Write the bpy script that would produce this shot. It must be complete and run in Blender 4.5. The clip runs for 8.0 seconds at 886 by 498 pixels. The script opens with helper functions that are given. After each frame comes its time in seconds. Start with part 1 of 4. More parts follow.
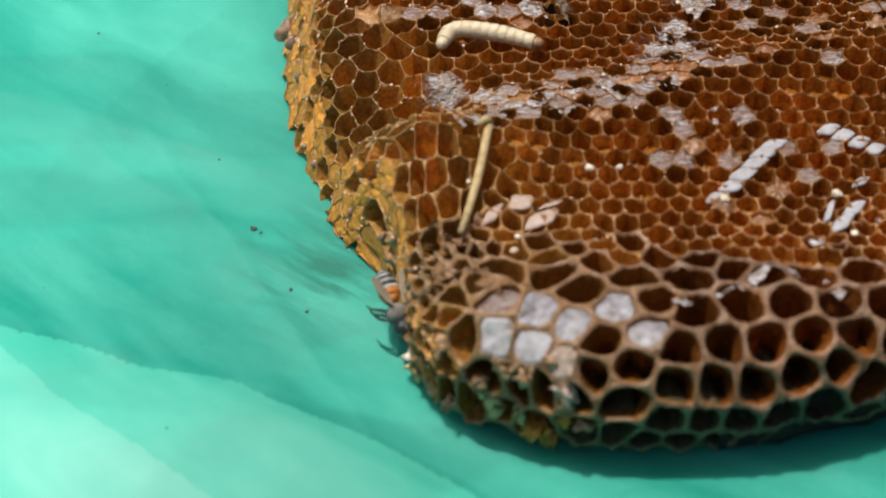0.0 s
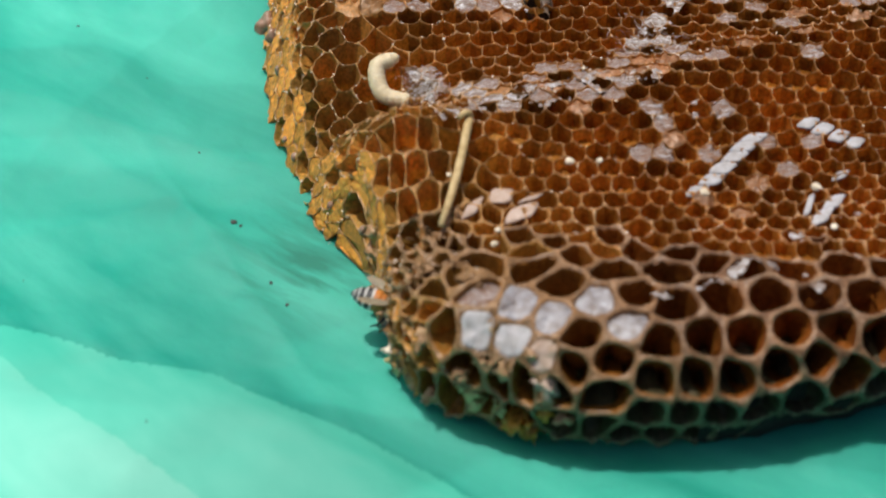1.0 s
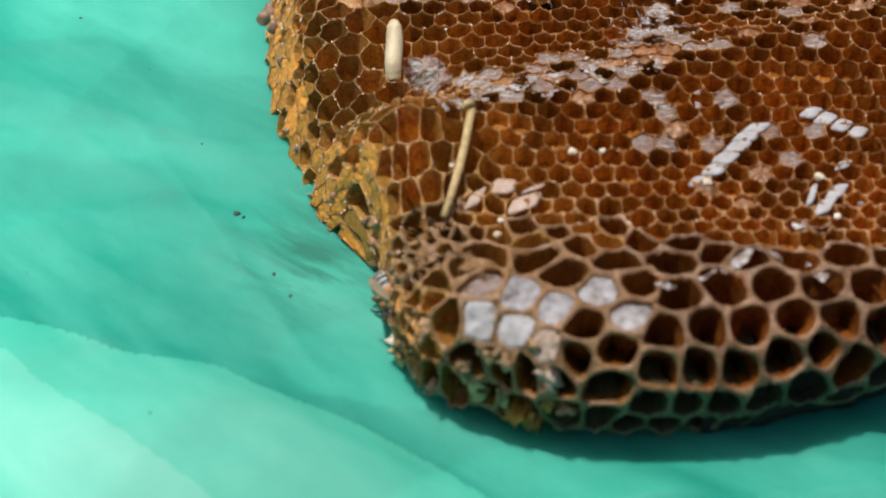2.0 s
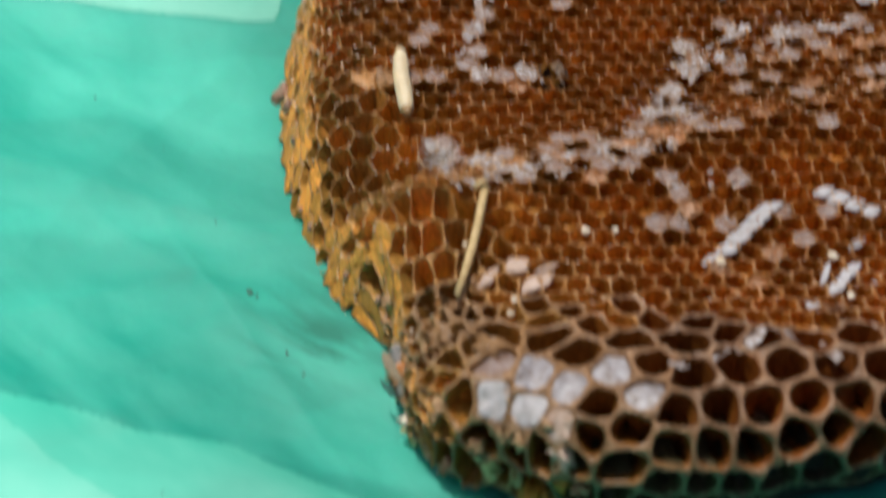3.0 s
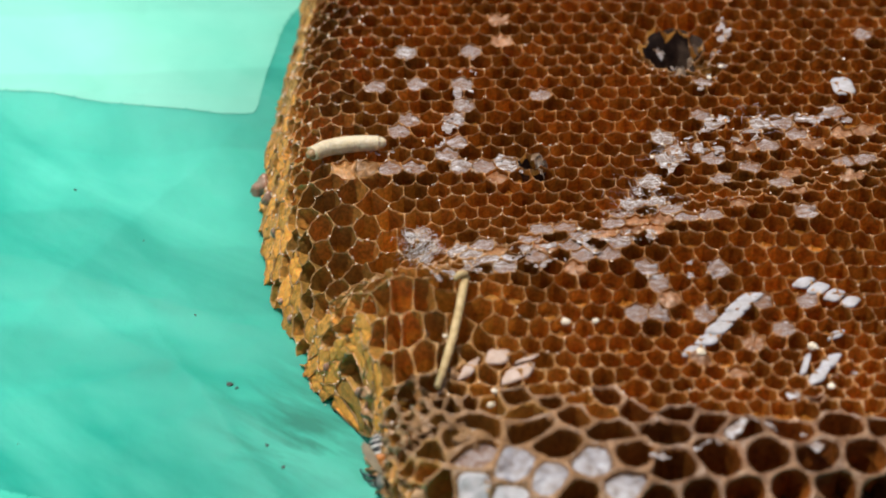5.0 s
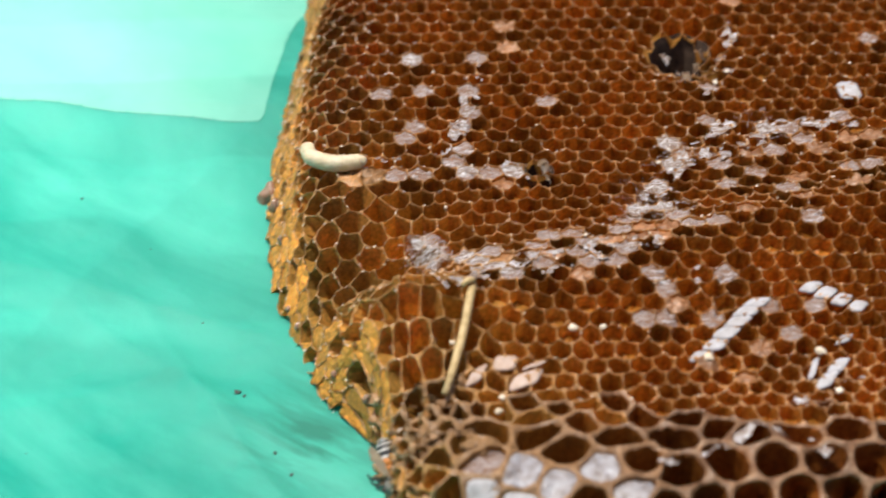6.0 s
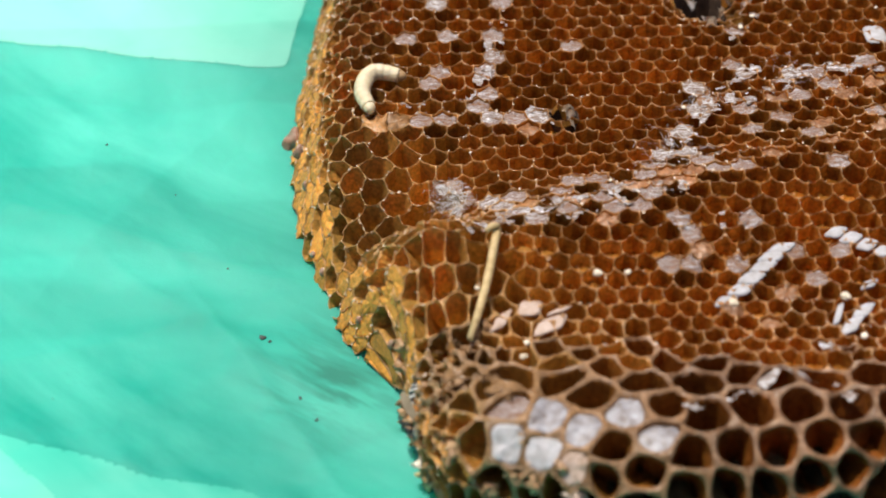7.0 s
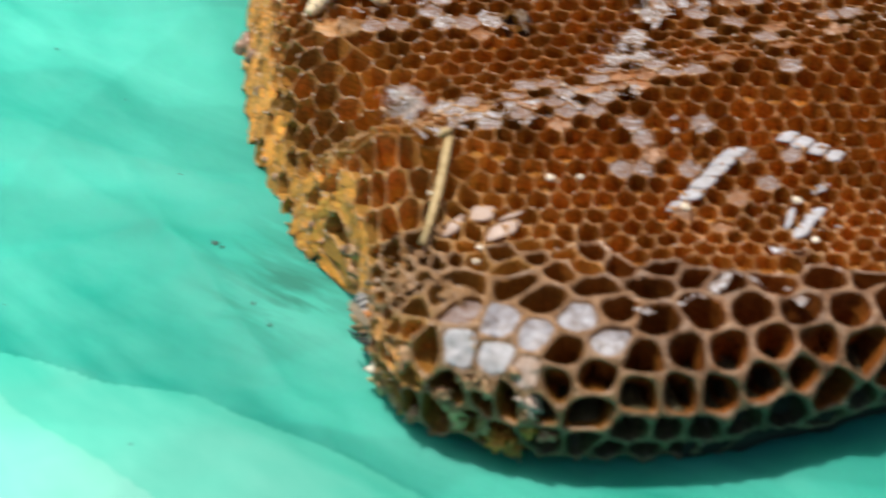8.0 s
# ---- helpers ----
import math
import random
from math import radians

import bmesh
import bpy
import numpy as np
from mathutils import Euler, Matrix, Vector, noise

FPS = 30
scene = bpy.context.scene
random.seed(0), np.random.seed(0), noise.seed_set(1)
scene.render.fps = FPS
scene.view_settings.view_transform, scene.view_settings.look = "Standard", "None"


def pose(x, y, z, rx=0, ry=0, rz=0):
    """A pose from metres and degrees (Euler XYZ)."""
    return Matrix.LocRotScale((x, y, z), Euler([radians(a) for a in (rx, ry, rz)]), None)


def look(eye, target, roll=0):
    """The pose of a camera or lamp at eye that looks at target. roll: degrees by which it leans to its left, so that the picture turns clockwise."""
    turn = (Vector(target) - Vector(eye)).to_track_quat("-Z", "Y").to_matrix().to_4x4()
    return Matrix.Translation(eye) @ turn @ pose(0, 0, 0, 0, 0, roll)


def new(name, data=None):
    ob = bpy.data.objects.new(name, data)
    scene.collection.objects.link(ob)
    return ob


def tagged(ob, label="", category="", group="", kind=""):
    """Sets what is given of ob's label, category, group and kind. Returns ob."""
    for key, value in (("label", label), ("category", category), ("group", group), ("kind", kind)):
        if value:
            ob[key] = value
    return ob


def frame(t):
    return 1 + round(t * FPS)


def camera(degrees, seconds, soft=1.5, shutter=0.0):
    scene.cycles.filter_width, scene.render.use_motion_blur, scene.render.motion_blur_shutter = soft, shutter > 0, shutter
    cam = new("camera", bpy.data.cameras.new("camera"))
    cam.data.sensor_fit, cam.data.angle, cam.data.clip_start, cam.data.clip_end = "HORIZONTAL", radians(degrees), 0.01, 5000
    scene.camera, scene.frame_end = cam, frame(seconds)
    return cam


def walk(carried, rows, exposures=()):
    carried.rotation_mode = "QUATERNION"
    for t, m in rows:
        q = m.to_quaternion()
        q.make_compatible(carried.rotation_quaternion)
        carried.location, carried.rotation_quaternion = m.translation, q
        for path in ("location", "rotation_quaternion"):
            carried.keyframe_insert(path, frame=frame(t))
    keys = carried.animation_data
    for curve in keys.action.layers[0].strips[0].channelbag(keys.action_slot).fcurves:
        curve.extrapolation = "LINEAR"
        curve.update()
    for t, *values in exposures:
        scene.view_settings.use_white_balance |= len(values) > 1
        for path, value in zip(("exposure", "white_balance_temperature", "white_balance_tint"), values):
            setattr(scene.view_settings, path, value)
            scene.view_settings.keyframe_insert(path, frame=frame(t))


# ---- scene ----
cam = camera(22.0, 8.0, soft=1.9, shutter=0.7)
EYE = (0.0, -0.1854, 0.1656)
# seconds, then the turn of a camera that tilts and pans by hand from one spot
TURNS = [
    (0.0, 47.312, -0.599, 0.236),
    (0.1, 47.480, -0.580, 0.200),
    (0.2, 47.880, -0.551, 0.143),
    (0.5, 47.586, -0.630, 0.054),
    (0.8, 47.468, -0.884, -0.205),
    (1.0, 47.149, -0.961, -0.109),
    (1.2, 46.993, -0.725, -0.124),
    (1.5, 46.874, -0.818, -0.102),
    (1.7, 46.799, -0.829, -0.195),
    (2.8, 47.689, -0.627, 0.027),
    (2.9, 47.970, -0.620, 0.045),
    (3.0, 48.906, -0.598, 0.108),
    (3.1, 49.400, -0.540, 0.196),
    (3.2, 50.005, -0.482, 0.284),
    (3.5, 50.524, -0.317, 0.485),
    (4.0, 50.695, -0.290, 0.529),
    (4.3, 50.615, -0.183, 0.667),
    (4.4, 50.720, -0.243, 0.596),
    (4.5, 50.751, -0.687, 0.071),
    (4.6, 51.020, -0.768, -0.168),
    (4.7, 51.104, -0.813, -0.229),
    (5.8, 51.550, -0.692, -0.720),
    (5.9, 51.505, -0.642, -0.664),
    (6.0, 51.370, -0.441, -0.440),
    (6.1, 51.160, -0.380, -0.360),
    (6.2, 50.494, -0.311, -0.266),
    (6.3, 50.215, -0.255, -0.215),
    (6.5, 50.202, -0.114, -0.097),
    (6.8, 50.006, -0.030, 0.200),
    (7.0, 50.000, -0.000, 0.000),
    (7.2, 49.683, 0.089, -0.113),
    (7.3, 49.620, 0.160, -0.060),
    (7.4, 49.300, 0.005, -0.173),
    (7.5, 48.905, -0.166, -0.295),
    (7.8, 47.994, -0.408, -0.513),
    (7.9, 47.770, -0.445, -0.566),
    (8.0, 47.619, -0.721, -0.952),
]
cam.data.dof.use_dof, cam.data.dof.focus_distance, cam.data.dof.aperture_fstop = True, 0.256, 28.0
walk(cam, [(t, pose(*EYE, rx, ry, rz)) for t, rx, ry, rz in TURNS],
     [(0.0, -0.25), (1.7, -0.25), (3.0, -0.3), (4.5, -0.25), (6.0, 0.1), (7.0, 0.05), (8.0, 0.0)])

# ---- light ----
SUN_UP, SUN_ROUND = 74.0, -55.0  # degrees above the ground; degrees from straight ahead towards the right
world = bpy.data.worlds.new("sky")
scene.world = world
world.use_nodes = True
sky = world.node_tree.nodes.new("ShaderNodeTexSky")
sky.sky_type, sky.sun_disc = "NISHITA", False
sky.air_density, sky.dust_density, sky.ozone_density = 0.7, 4.0, 0.6
sky.sun_elevation, sky.sun_rotation = radians(SUN_UP), radians(SUN_ROUND)
back = world.node_tree.nodes["Background"]
back.inputs["Strength"].default_value = 0.10
world.node_tree.links.new(sky.outputs["Color"], back.inputs["Color"])
sun = new("sun", bpy.data.lights.new("sun", "SUN"))
sun.data.energy, sun.data.angle, sun.data.color = 4.4, radians(1.0), (1.0, 0.94, 0.86)
e, a = radians(SUN_UP), radians(SUN_ROUND)
sun.matrix_world = look((math.cos(e) * math.sin(a), math.cos(e) * math.cos(a), math.sin(e)), (0, 0, 0))
scene.view_settings.exposure = 0.0

# ---- materials ----


def material(name):
    m = bpy.data.materials.new(name)
    m.use_nodes = True
    nt = m.node_tree
    return m, nt, nt.nodes["Principled BSDF"], nt.nodes["Material Output"]


def node(nt, kind, **values):
    n = nt.nodes.new(kind)
    for key, value in values.items():
        n.inputs[key].default_value = value
    return n


def ramp(nt, source, stops):
    r = nt.nodes.new("ShaderNodeValToRGB")
    while len(r.color_ramp.elements) < len(stops):
        r.color_ramp.elements.new(0.5)
    for el, (at, colour) in zip(r.color_ramp.elements, stops):
        el.position, el.color = at, (*colour, 1)
    nt.links.new(source, r.inputs["Fac"])
    return r.outputs["Color"]


def noise_at(nt, scale, detail=4.0, rough=0.55):
    where = nt.nodes.new("ShaderNodeNewGeometry")
    n = node(nt, "ShaderNodeTexNoise", Scale=scale, Detail=detail, Roughness=rough)
    nt.links.new(where.outputs["Position"], n.inputs["Vector"])
    return n.outputs["Fac"]


def bump(nt, bsdf, height, strength, distance):
    b = node(nt, "ShaderNodeBump", Strength=strength, Distance=distance)
    nt.links.new(height, b.inputs["Height"])
    nt.links.new(b.outputs["Normal"], bsdf.inputs["Normal"])
    return b


def translucent(nt, bsdf, out, colour, amount):
    t = nt.nodes.new("ShaderNodeBsdfTranslucent")
    thin = node(nt, "ShaderNodeGamma", Gamma=0.8)
    nt.links.new(colour, thin.inputs["Color"])
    nt.links.new(thin.outputs[0], t.inputs["Color"])
    mix = node(nt, "ShaderNodeMixShader", Fac=amount)
    nt.links.new(bsdf.outputs[0], mix.inputs[1])
    nt.links.new(t.outputs[0], mix.inputs[2])
    nt.links.new(mix.outputs[0], out.inputs["Surface"])


def wax(name, dark, mid, light, young, rough, through_it):
    """Old comb wax, browner in the brood nest and yellow where the comb is young, along its outer edge."""
    m, nt, b, out = material(name)
    old = ramp(nt, noise_at(nt, 650, 6, 0.75), [(0.3, dark), (0.5, mid), (0.68, light)])
    where = nt.nodes.new("ShaderNodeNewGeometry")
    part_of = nt.nodes.new("ShaderNodeSeparateXYZ")
    nt.links.new(where.outputs["Position"], part_of.inputs[0])
    # young wax towards the free edge, with a wavy border
    wave = node(nt, "ShaderNodeMath", **{})
    wave.operation = "MULTIPLY_ADD"
    nt.links.new(noise_at(nt, 150, 3), wave.inputs[0])
    wave.inputs[1].default_value = 0.012
    lean = nt.nodes.new("ShaderNodeMath")
    lean.operation = "MULTIPLY_ADD"
    nt.links.new(part_of.outputs["Y"], lean.inputs[0])
    lean.inputs[1].default_value = 0.45
    nt.links.new(part_of.outputs["X"], lean.inputs[2])
    nt.links.new(lean.outputs[0], wave.inputs[2])
    age = nt.nodes.new("ShaderNodeMapRange")
    age.inputs["From Min"].default_value, age.inputs["From Max"].default_value = 0.000, 0.022
    age.inputs["To Min"].default_value, age.inputs["To Max"].default_value = 0.72, 0.0
    nt.links.new(wave.outputs[0], age.inputs["Value"])
    mix = nt.nodes.new("ShaderNodeMix")
    mix.data_type = "RGBA"
    nt.links.new(age.outputs[0], mix.inputs["Factor"])
    nt.links.new(old, mix.inputs["A"])
    mix.inputs["B"].default_value = (*young, 1)
    # no two cells have quite the same tint
    own = nt.nodes.new("ShaderNodeObjectInfo")
    both = nt.nodes.new("ShaderNodeMath")
    nt.links.new(where.outputs["Random Per Island"], both.inputs[0])
    nt.links.new(own.outputs["Random"], both.inputs[1])
    part_only = nt.nodes.new("ShaderNodeMath")
    part_only.operation = "FRACT"
    nt.links.new(both.outputs[0], part_only.inputs[0])
    tint = nt.nodes.new("ShaderNodeMapRange")
    tint.inputs["To Min"].default_value, tint.inputs["To Max"].default_value = 0.72, 1.22
    nt.links.new(part_only.outputs[0], tint.inputs["Value"])
    grain = nt.nodes.new("ShaderNodeMapRange")
    grain.inputs["From Min"].default_value, grain.inputs["From Max"].default_value = 0.3, 0.7
    grain.inputs["To Min"].default_value, grain.inputs["To Max"].default_value = 0.62, 1.38
    nt.links.new(noise_at(nt, 2300, 3, 0.6), grain.inputs["Value"])
    both_tints = nt.nodes.new("ShaderNodeMath")
    both_tints.operation = "MULTIPLY"
    nt.links.new(tint.outputs[0], both_tints.inputs[0])
    nt.links.new(grain.outputs[0], both_tints.inputs[1])
    shade = nt.nodes.new("ShaderNodeHueSaturation")
    nt.links.new(both_tints.outputs[0], shade.inputs["Value"])
    nt.links.new(mix.outputs["Result"], shade.inputs["Color"])
    colour = shade.outputs["Color"]
    nt.links.new(colour, b.inputs["Base Color"])
    b.inputs["Roughness"].default_value = rough
    b.inputs["Specular IOR Level"].default_value = 0.5
    bump(nt, b, noise_at(nt, 2600, 3), 0.6, 0.0002)
    translucent(nt, b, out, colour, through_it)
    return m


WALL = wax("comb wall wax", (0.38, 0.11, 0.012), (0.56, 0.225, 0.032), (0.70, 0.35, 0.075), (0.80, 0.53, 0.14), 0.28, 0.58)
RIM = wax("comb rim wax", (0.33, 0.125, 0.032), (0.48, 0.225, 0.070), (0.76, 0.52, 0.30), (0.72, 0.45, 0.18), 0.20, 0.40)
OLD_WALL = wax("old brood wall wax", (0.13, 0.036, 0.006), (0.26, 0.080, 0.012), (0.38, 0.14, 0.025), (0.40, 0.20, 0.04), 0.36, 0.30)
OLD_RIM = wax("old brood rim wax", (0.13, 0.060, 0.026), (0.24, 0.125, 0.062), (0.40, 0.26, 0.16), (0.30, 0.17, 0.07), 0.36, 0.12)
# dark copies of the wax: shade below the front roll put into the colour
SHADED_WALL = wax("shaded wall wax below the roll", (0.025, 0.020, 0.010), (0.05, 0.04, 0.018), (0.09, 0.07, 0.03), (0.06, 0.05, 0.02), 0.5, 0.05)
SHADED_RIM = wax("shaded rim wax below the roll", (0.07, 0.055, 0.026), (0.12, 0.10, 0.05), (0.22, 0.19, 0.11), (0.12, 0.10, 0.04), 0.5, 0.05)
CLAY = wax("thin brown cell lid", (0.26, 0.10, 0.035), (0.38, 0.18, 0.08), (0.52, 0.34, 0.23), (0.54, 0.30, 0.09), 0.30, 0.30)


def papery(name, lo, hi, rough=0.6):
    m, nt, b, out = material(name)
    nt.links.new(ramp(nt, noise_at(nt, 900, 6, 0.65), [(0.3, lo), (0.7, hi)]), b.inputs["Base Color"])
    b.inputs["Roughness"].default_value = rough
    bump(nt, b, noise_at(nt, 3500, 4), 0.6, 0.0002)
    return m


CAP = papery("papery white capping", (0.32, 0.30, 0.29), (0.49, 0.49, 0.52))
PINK = papery("pinkish capping", (0.38, 0.25, 0.17), (0.54, 0.43, 0.37), 0.4)
MURKY = papery("stained grey-white capping", (0.15, 0.11, 0.09), (0.40, 0.41, 0.45), 0.3)


def silky(name, dark, light, turn):
    """A skin of spun threads: bright streaks on a dull, half clear ground."""
    m, nt, b, out = material(name)
    where = nt.nodes.new("ShaderNodeNewGeometry")
    place = nt.nodes.new("ShaderNodeMapping")
    place.inputs["Rotation"].default_value = (0, 0, radians(turn))
    place.inputs["Scale"].default_value = (500, 4200, 900)
    nt.links.new(where.outputs["Position"], place.inputs["Vector"])
    n = node(nt, "ShaderNodeTexNoise", Scale=1.0, Detail=5.0, Roughness=0.7, Distortion=1.2)
    nt.links.new(place.outputs[0], n.inputs["Vector"])
    nt.links.new(ramp(nt, n.outputs["Fac"], [(0.42, dark), (0.54, tuple((x + y) / 2.8 for x, y in zip(dark, light))), (0.64, light)]), b.inputs["Base Color"])
    b.inputs["Roughness"].default_value = 0.2
    bump(nt, b, n.outputs["Fac"], 0.8, 0.00025)
    return m


SILK = silky("grey webbing", (0.18, 0.095, 0.045), (0.90, 0.90, 0.93), 18)
STRAW = papery("dry straw", (0.38, 0.26, 0.10), (0.62, 0.47, 0.24))
GREY = silky("greyish silk capping", (0.22, 0.105, 0.05), (0.56, 0.53, 0.54), -25)
THREAD = papery("silk thread", (0.72, 0.69, 0.64), (0.90, 0.89, 0.87), 0.6)
FLAKE = papery("pale wax flake", (0.60, 0.42, 0.24), (0.86, 0.80, 0.70), 0.2)
CREAM = papery("crumbly pale wax", (0.55, 0.45, 0.30), (0.82, 0.76, 0.62), 0.6)
KNOB = papery("dark wax knob", (0.18, 0.075, 0.03), (0.40, 0.27, 0.20), 0.22)
ORANGE = papery("orange bee skin", (0.45, 0.14, 0.02), (0.62, 0.24, 0.05), 0.35)
BLACK = papery("black bee skin", (0.012, 0.012, 0.014), (0.03, 0.03, 0.032), 0.35)
BAND = papery("white hair band", (0.45, 0.45, 0.43), (0.75, 0.74, 0.70), 0.8)
FUR = papery("grey bee fur", (0.10, 0.09, 0.08), (0.26, 0.24, 0.21), 0.9)
WING = papery("smoky wing film", (0.20, 0.17, 0.12), (0.32, 0.27, 0.18), 0.25)
SPECK = papery("dark grit", (0.02, 0.03, 0.03), (0.06, 0.07, 0.06), 0.7)
SOIL = papery("trodden soil", (0.10, 0.075, 0.05), (0.20, 0.15, 0.10), 0.9)
HEAD = papery("brown head skin", (0.28, 0.15, 0.06), (0.42, 0.27, 0.13), 0.3)
GOLD = wax("golden wax skin", (0.62, 0.26, 0.03), (0.80, 0.42, 0.07), (0.92, 0.55, 0.16), (0.90, 0.47, 0.09), 0.28, 0.45)
TORN_WAX = papery("yellow-green torn wax", (0.34, 0.30, 0.10), (0.62, 0.55, 0.28), 0.35)
TISSUE = papery("chewed tan wax", (0.24, 0.11, 0.045), (0.56, 0.37, 0.20), 0.3)
# near-black colour that stands for the shade in the gap under the comb
GAP_SHADE = papery("near-black gap shade", (0.006, 0.007, 0.005), (0.022, 0.022, 0.016), 0.9)
# lining of the pits, with the shade of their depth in its colour
PIT_SHADE = papery("dark pit lining", (0.025, 0.014, 0.008), (0.11, 0.065, 0.04), 0.95)
LARVA = papery("larva skin", (0.60, 0.48, 0.29), (0.74, 0.63, 0.43), 0.34)
soft = LARVA.node_tree.nodes["Principled BSDF"]
soft.subsurface_method = "BURLEY"
soft.inputs["Subsurface Weight"].default_value, soft.inputs["Subsurface Scale"].default_value = 0.6, 0.0006
soft.inputs["Subsurface Radius"].default_value = (1.0, 0.7, 0.4)


def streaks(nt, along, across, turn, detail):
    """Noise drawn out in one direction, turned by so many degrees."""
    where = nt.nodes.new("ShaderNodeNewGeometry")
    place = nt.nodes.new("ShaderNodeMapping")
    place.vector_type = "TEXTURE"
    place.inputs["Rotation"].default_value = (0, 0, radians(turn))
    place.inputs["Scale"].default_value = (1 / along, 1 / across, 1 / along)
    nt.links.new(where.outputs["Position"], place.inputs["Vector"])
    n = node(nt, "ShaderNodeTexNoise", Scale=1.0, Detail=float(detail), Roughness=0.55, Distortion=0.6)
    nt.links.new(place.outputs[0], n.inputs["Vector"])
    return n.outputs["Fac"]


def plastic(name, deep, pale, milky=0.0):
    """Thin glossy film in streaky and patchy tones, darker towards the comb, with a fine crumple."""
    m, nt, b, out = material(name)
    mid = tuple((x + y) / 2 for x, y in zip(deep, pale))
    colour = ramp(nt, streaks(nt, 20, 48, -40, 4), [(0.30, deep), (0.5, mid), (0.70, pale)])
    patch = nt.nodes.new("ShaderNodeTexVoronoi")
    patch.feature = "SMOOTH_F1"
    patch.inputs["Scale"].default_value, patch.inputs["Smoothness"].default_value = 1.0, 0.12
    at = nt.nodes.new("ShaderNodeNewGeometry")
    drawn = nt.nodes.new("ShaderNodeMapping")
    drawn.inputs["Rotation"].default_value, drawn.inputs["Scale"].default_value = (0, 0, radians(38)), (26, 60, 40)
    nt.links.new(at.outputs["Position"], drawn.inputs["Vector"])
    nt.links.new(drawn.outputs[0], patch.inputs["Vector"])
    one = nt.nodes.new("ShaderNodeSeparateColor")
    nt.links.new(patch.outputs["Color"], one.inputs[0])
    span = nt.nodes.new("ShaderNodeMapRange")
    span.inputs["To Min"].default_value, span.inputs["To Max"].default_value = 0.88, 1.11
    nt.links.new(one.outputs[0], span.inputs["Value"])
    # darker towards the comb: shade beside it is painted into the film colour
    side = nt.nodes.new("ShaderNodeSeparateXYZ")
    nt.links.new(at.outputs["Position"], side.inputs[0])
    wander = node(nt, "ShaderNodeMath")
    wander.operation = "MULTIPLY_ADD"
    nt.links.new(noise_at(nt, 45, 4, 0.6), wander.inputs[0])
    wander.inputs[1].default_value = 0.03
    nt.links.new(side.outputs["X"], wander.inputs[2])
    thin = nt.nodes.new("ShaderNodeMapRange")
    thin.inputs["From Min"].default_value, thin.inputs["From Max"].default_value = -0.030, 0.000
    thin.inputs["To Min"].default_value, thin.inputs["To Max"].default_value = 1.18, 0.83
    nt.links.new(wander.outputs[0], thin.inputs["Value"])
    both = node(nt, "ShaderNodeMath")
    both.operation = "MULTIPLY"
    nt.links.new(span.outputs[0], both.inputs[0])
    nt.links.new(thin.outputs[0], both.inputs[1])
    tone = nt.nodes.new("ShaderNodeHueSaturation")
    nt.links.new(both.outputs[0], tone.inputs["Value"])
    nt.links.new(colour, tone.inputs["Color"])
    colour = tone.outputs["Color"]
    # dirt trodden into one creased spot
    spot = nt.nodes.new("ShaderNodeNewGeometry")
    near = node(nt, "ShaderNodeVectorMath")
    near.operation = "DISTANCE"
    nt.links.new(spot.outputs["Position"], near.inputs[0])
    near.inputs[1].default_value = (-0.0105, -0.0090, 0)
    inside = nt.nodes.new("ShaderNodeMapRange")
    inside.inputs["From Min"].default_value, inside.inputs["From Max"].default_value = 0.002, 0.013
    inside.inputs["To Min"].default_value, inside.inputs["To Max"].default_value = 0.7, 0.0
    nt.links.new(near.outputs["Value"], inside.inputs["Value"])
    streak = nt.nodes.new("ShaderNodeMath")
    streak.operation = "MULTIPLY"
    nt.links.new(inside.outputs[0], streak.inputs[0])
    nt.links.new(ramp(nt, streaks(nt, 90, 420, -36, 5), [(0.44, (0, 0, 0)), (0.62, (1, 1, 1))]), streak.inputs[1])
    dirt = nt.nodes.new("ShaderNodeMix")
    dirt.data_type = "RGBA"
    nt.links.new(streak.outputs[0], dirt.inputs["Factor"])
    nt.links.new(colour, dirt.inputs["A"])
    dirt.inputs["B"].default_value = (0.02, 0.13, 0.09, 1)
    nt.links.new(dirt.outputs["Result"], b.inputs["Base Color"])
    b.inputs["Roughness"].default_value = 0.6
    # light wanders sideways through the milky film
    b.subsurface_method = "BURLEY"
    b.inputs["Subsurface Weight"].default_value = milky
    b.inputs["Subsurface Radius"].default_value = (0.3, 1.0, 0.7)
    b.inputs["Subsurface Scale"].default_value = 0.006
    b.inputs["Specular IOR Level"].default_value = 0.2
    cells = nt.nodes.new("ShaderNodeTexVoronoi")
    cells.inputs["Scale"].default_value = 95
    where = nt.nodes.new("ShaderNodeNewGeometry")
    nt.links.new(where.outputs["Position"], cells.inputs["Vector"])
    first = bump(nt, b, cells.outputs["Distance"], 0.08, 0.004)
    second = node(nt, "ShaderNodeBump", Strength=0.14, Distance=0.002)
    nt.links.new(noise_at(nt, 140, 5, 0.6), second.inputs["Height"])
    nt.links.new(second.outputs["Normal"], first.inputs["Normal"])
    return m


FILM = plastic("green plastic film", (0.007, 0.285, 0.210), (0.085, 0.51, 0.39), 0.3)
# the next two put bright sheen on the film into its base colour
MID_FILM = plastic("lighter green film, sheen in its colour", (0.035, 0.42, 0.305), (0.16, 0.59, 0.46))
GLARE_FILM = plastic("whitish green film, glare in its colour", (0.07, 0.475, 0.355), (0.24, 0.63, 0.51))
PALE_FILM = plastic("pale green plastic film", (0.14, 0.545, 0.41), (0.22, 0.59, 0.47))

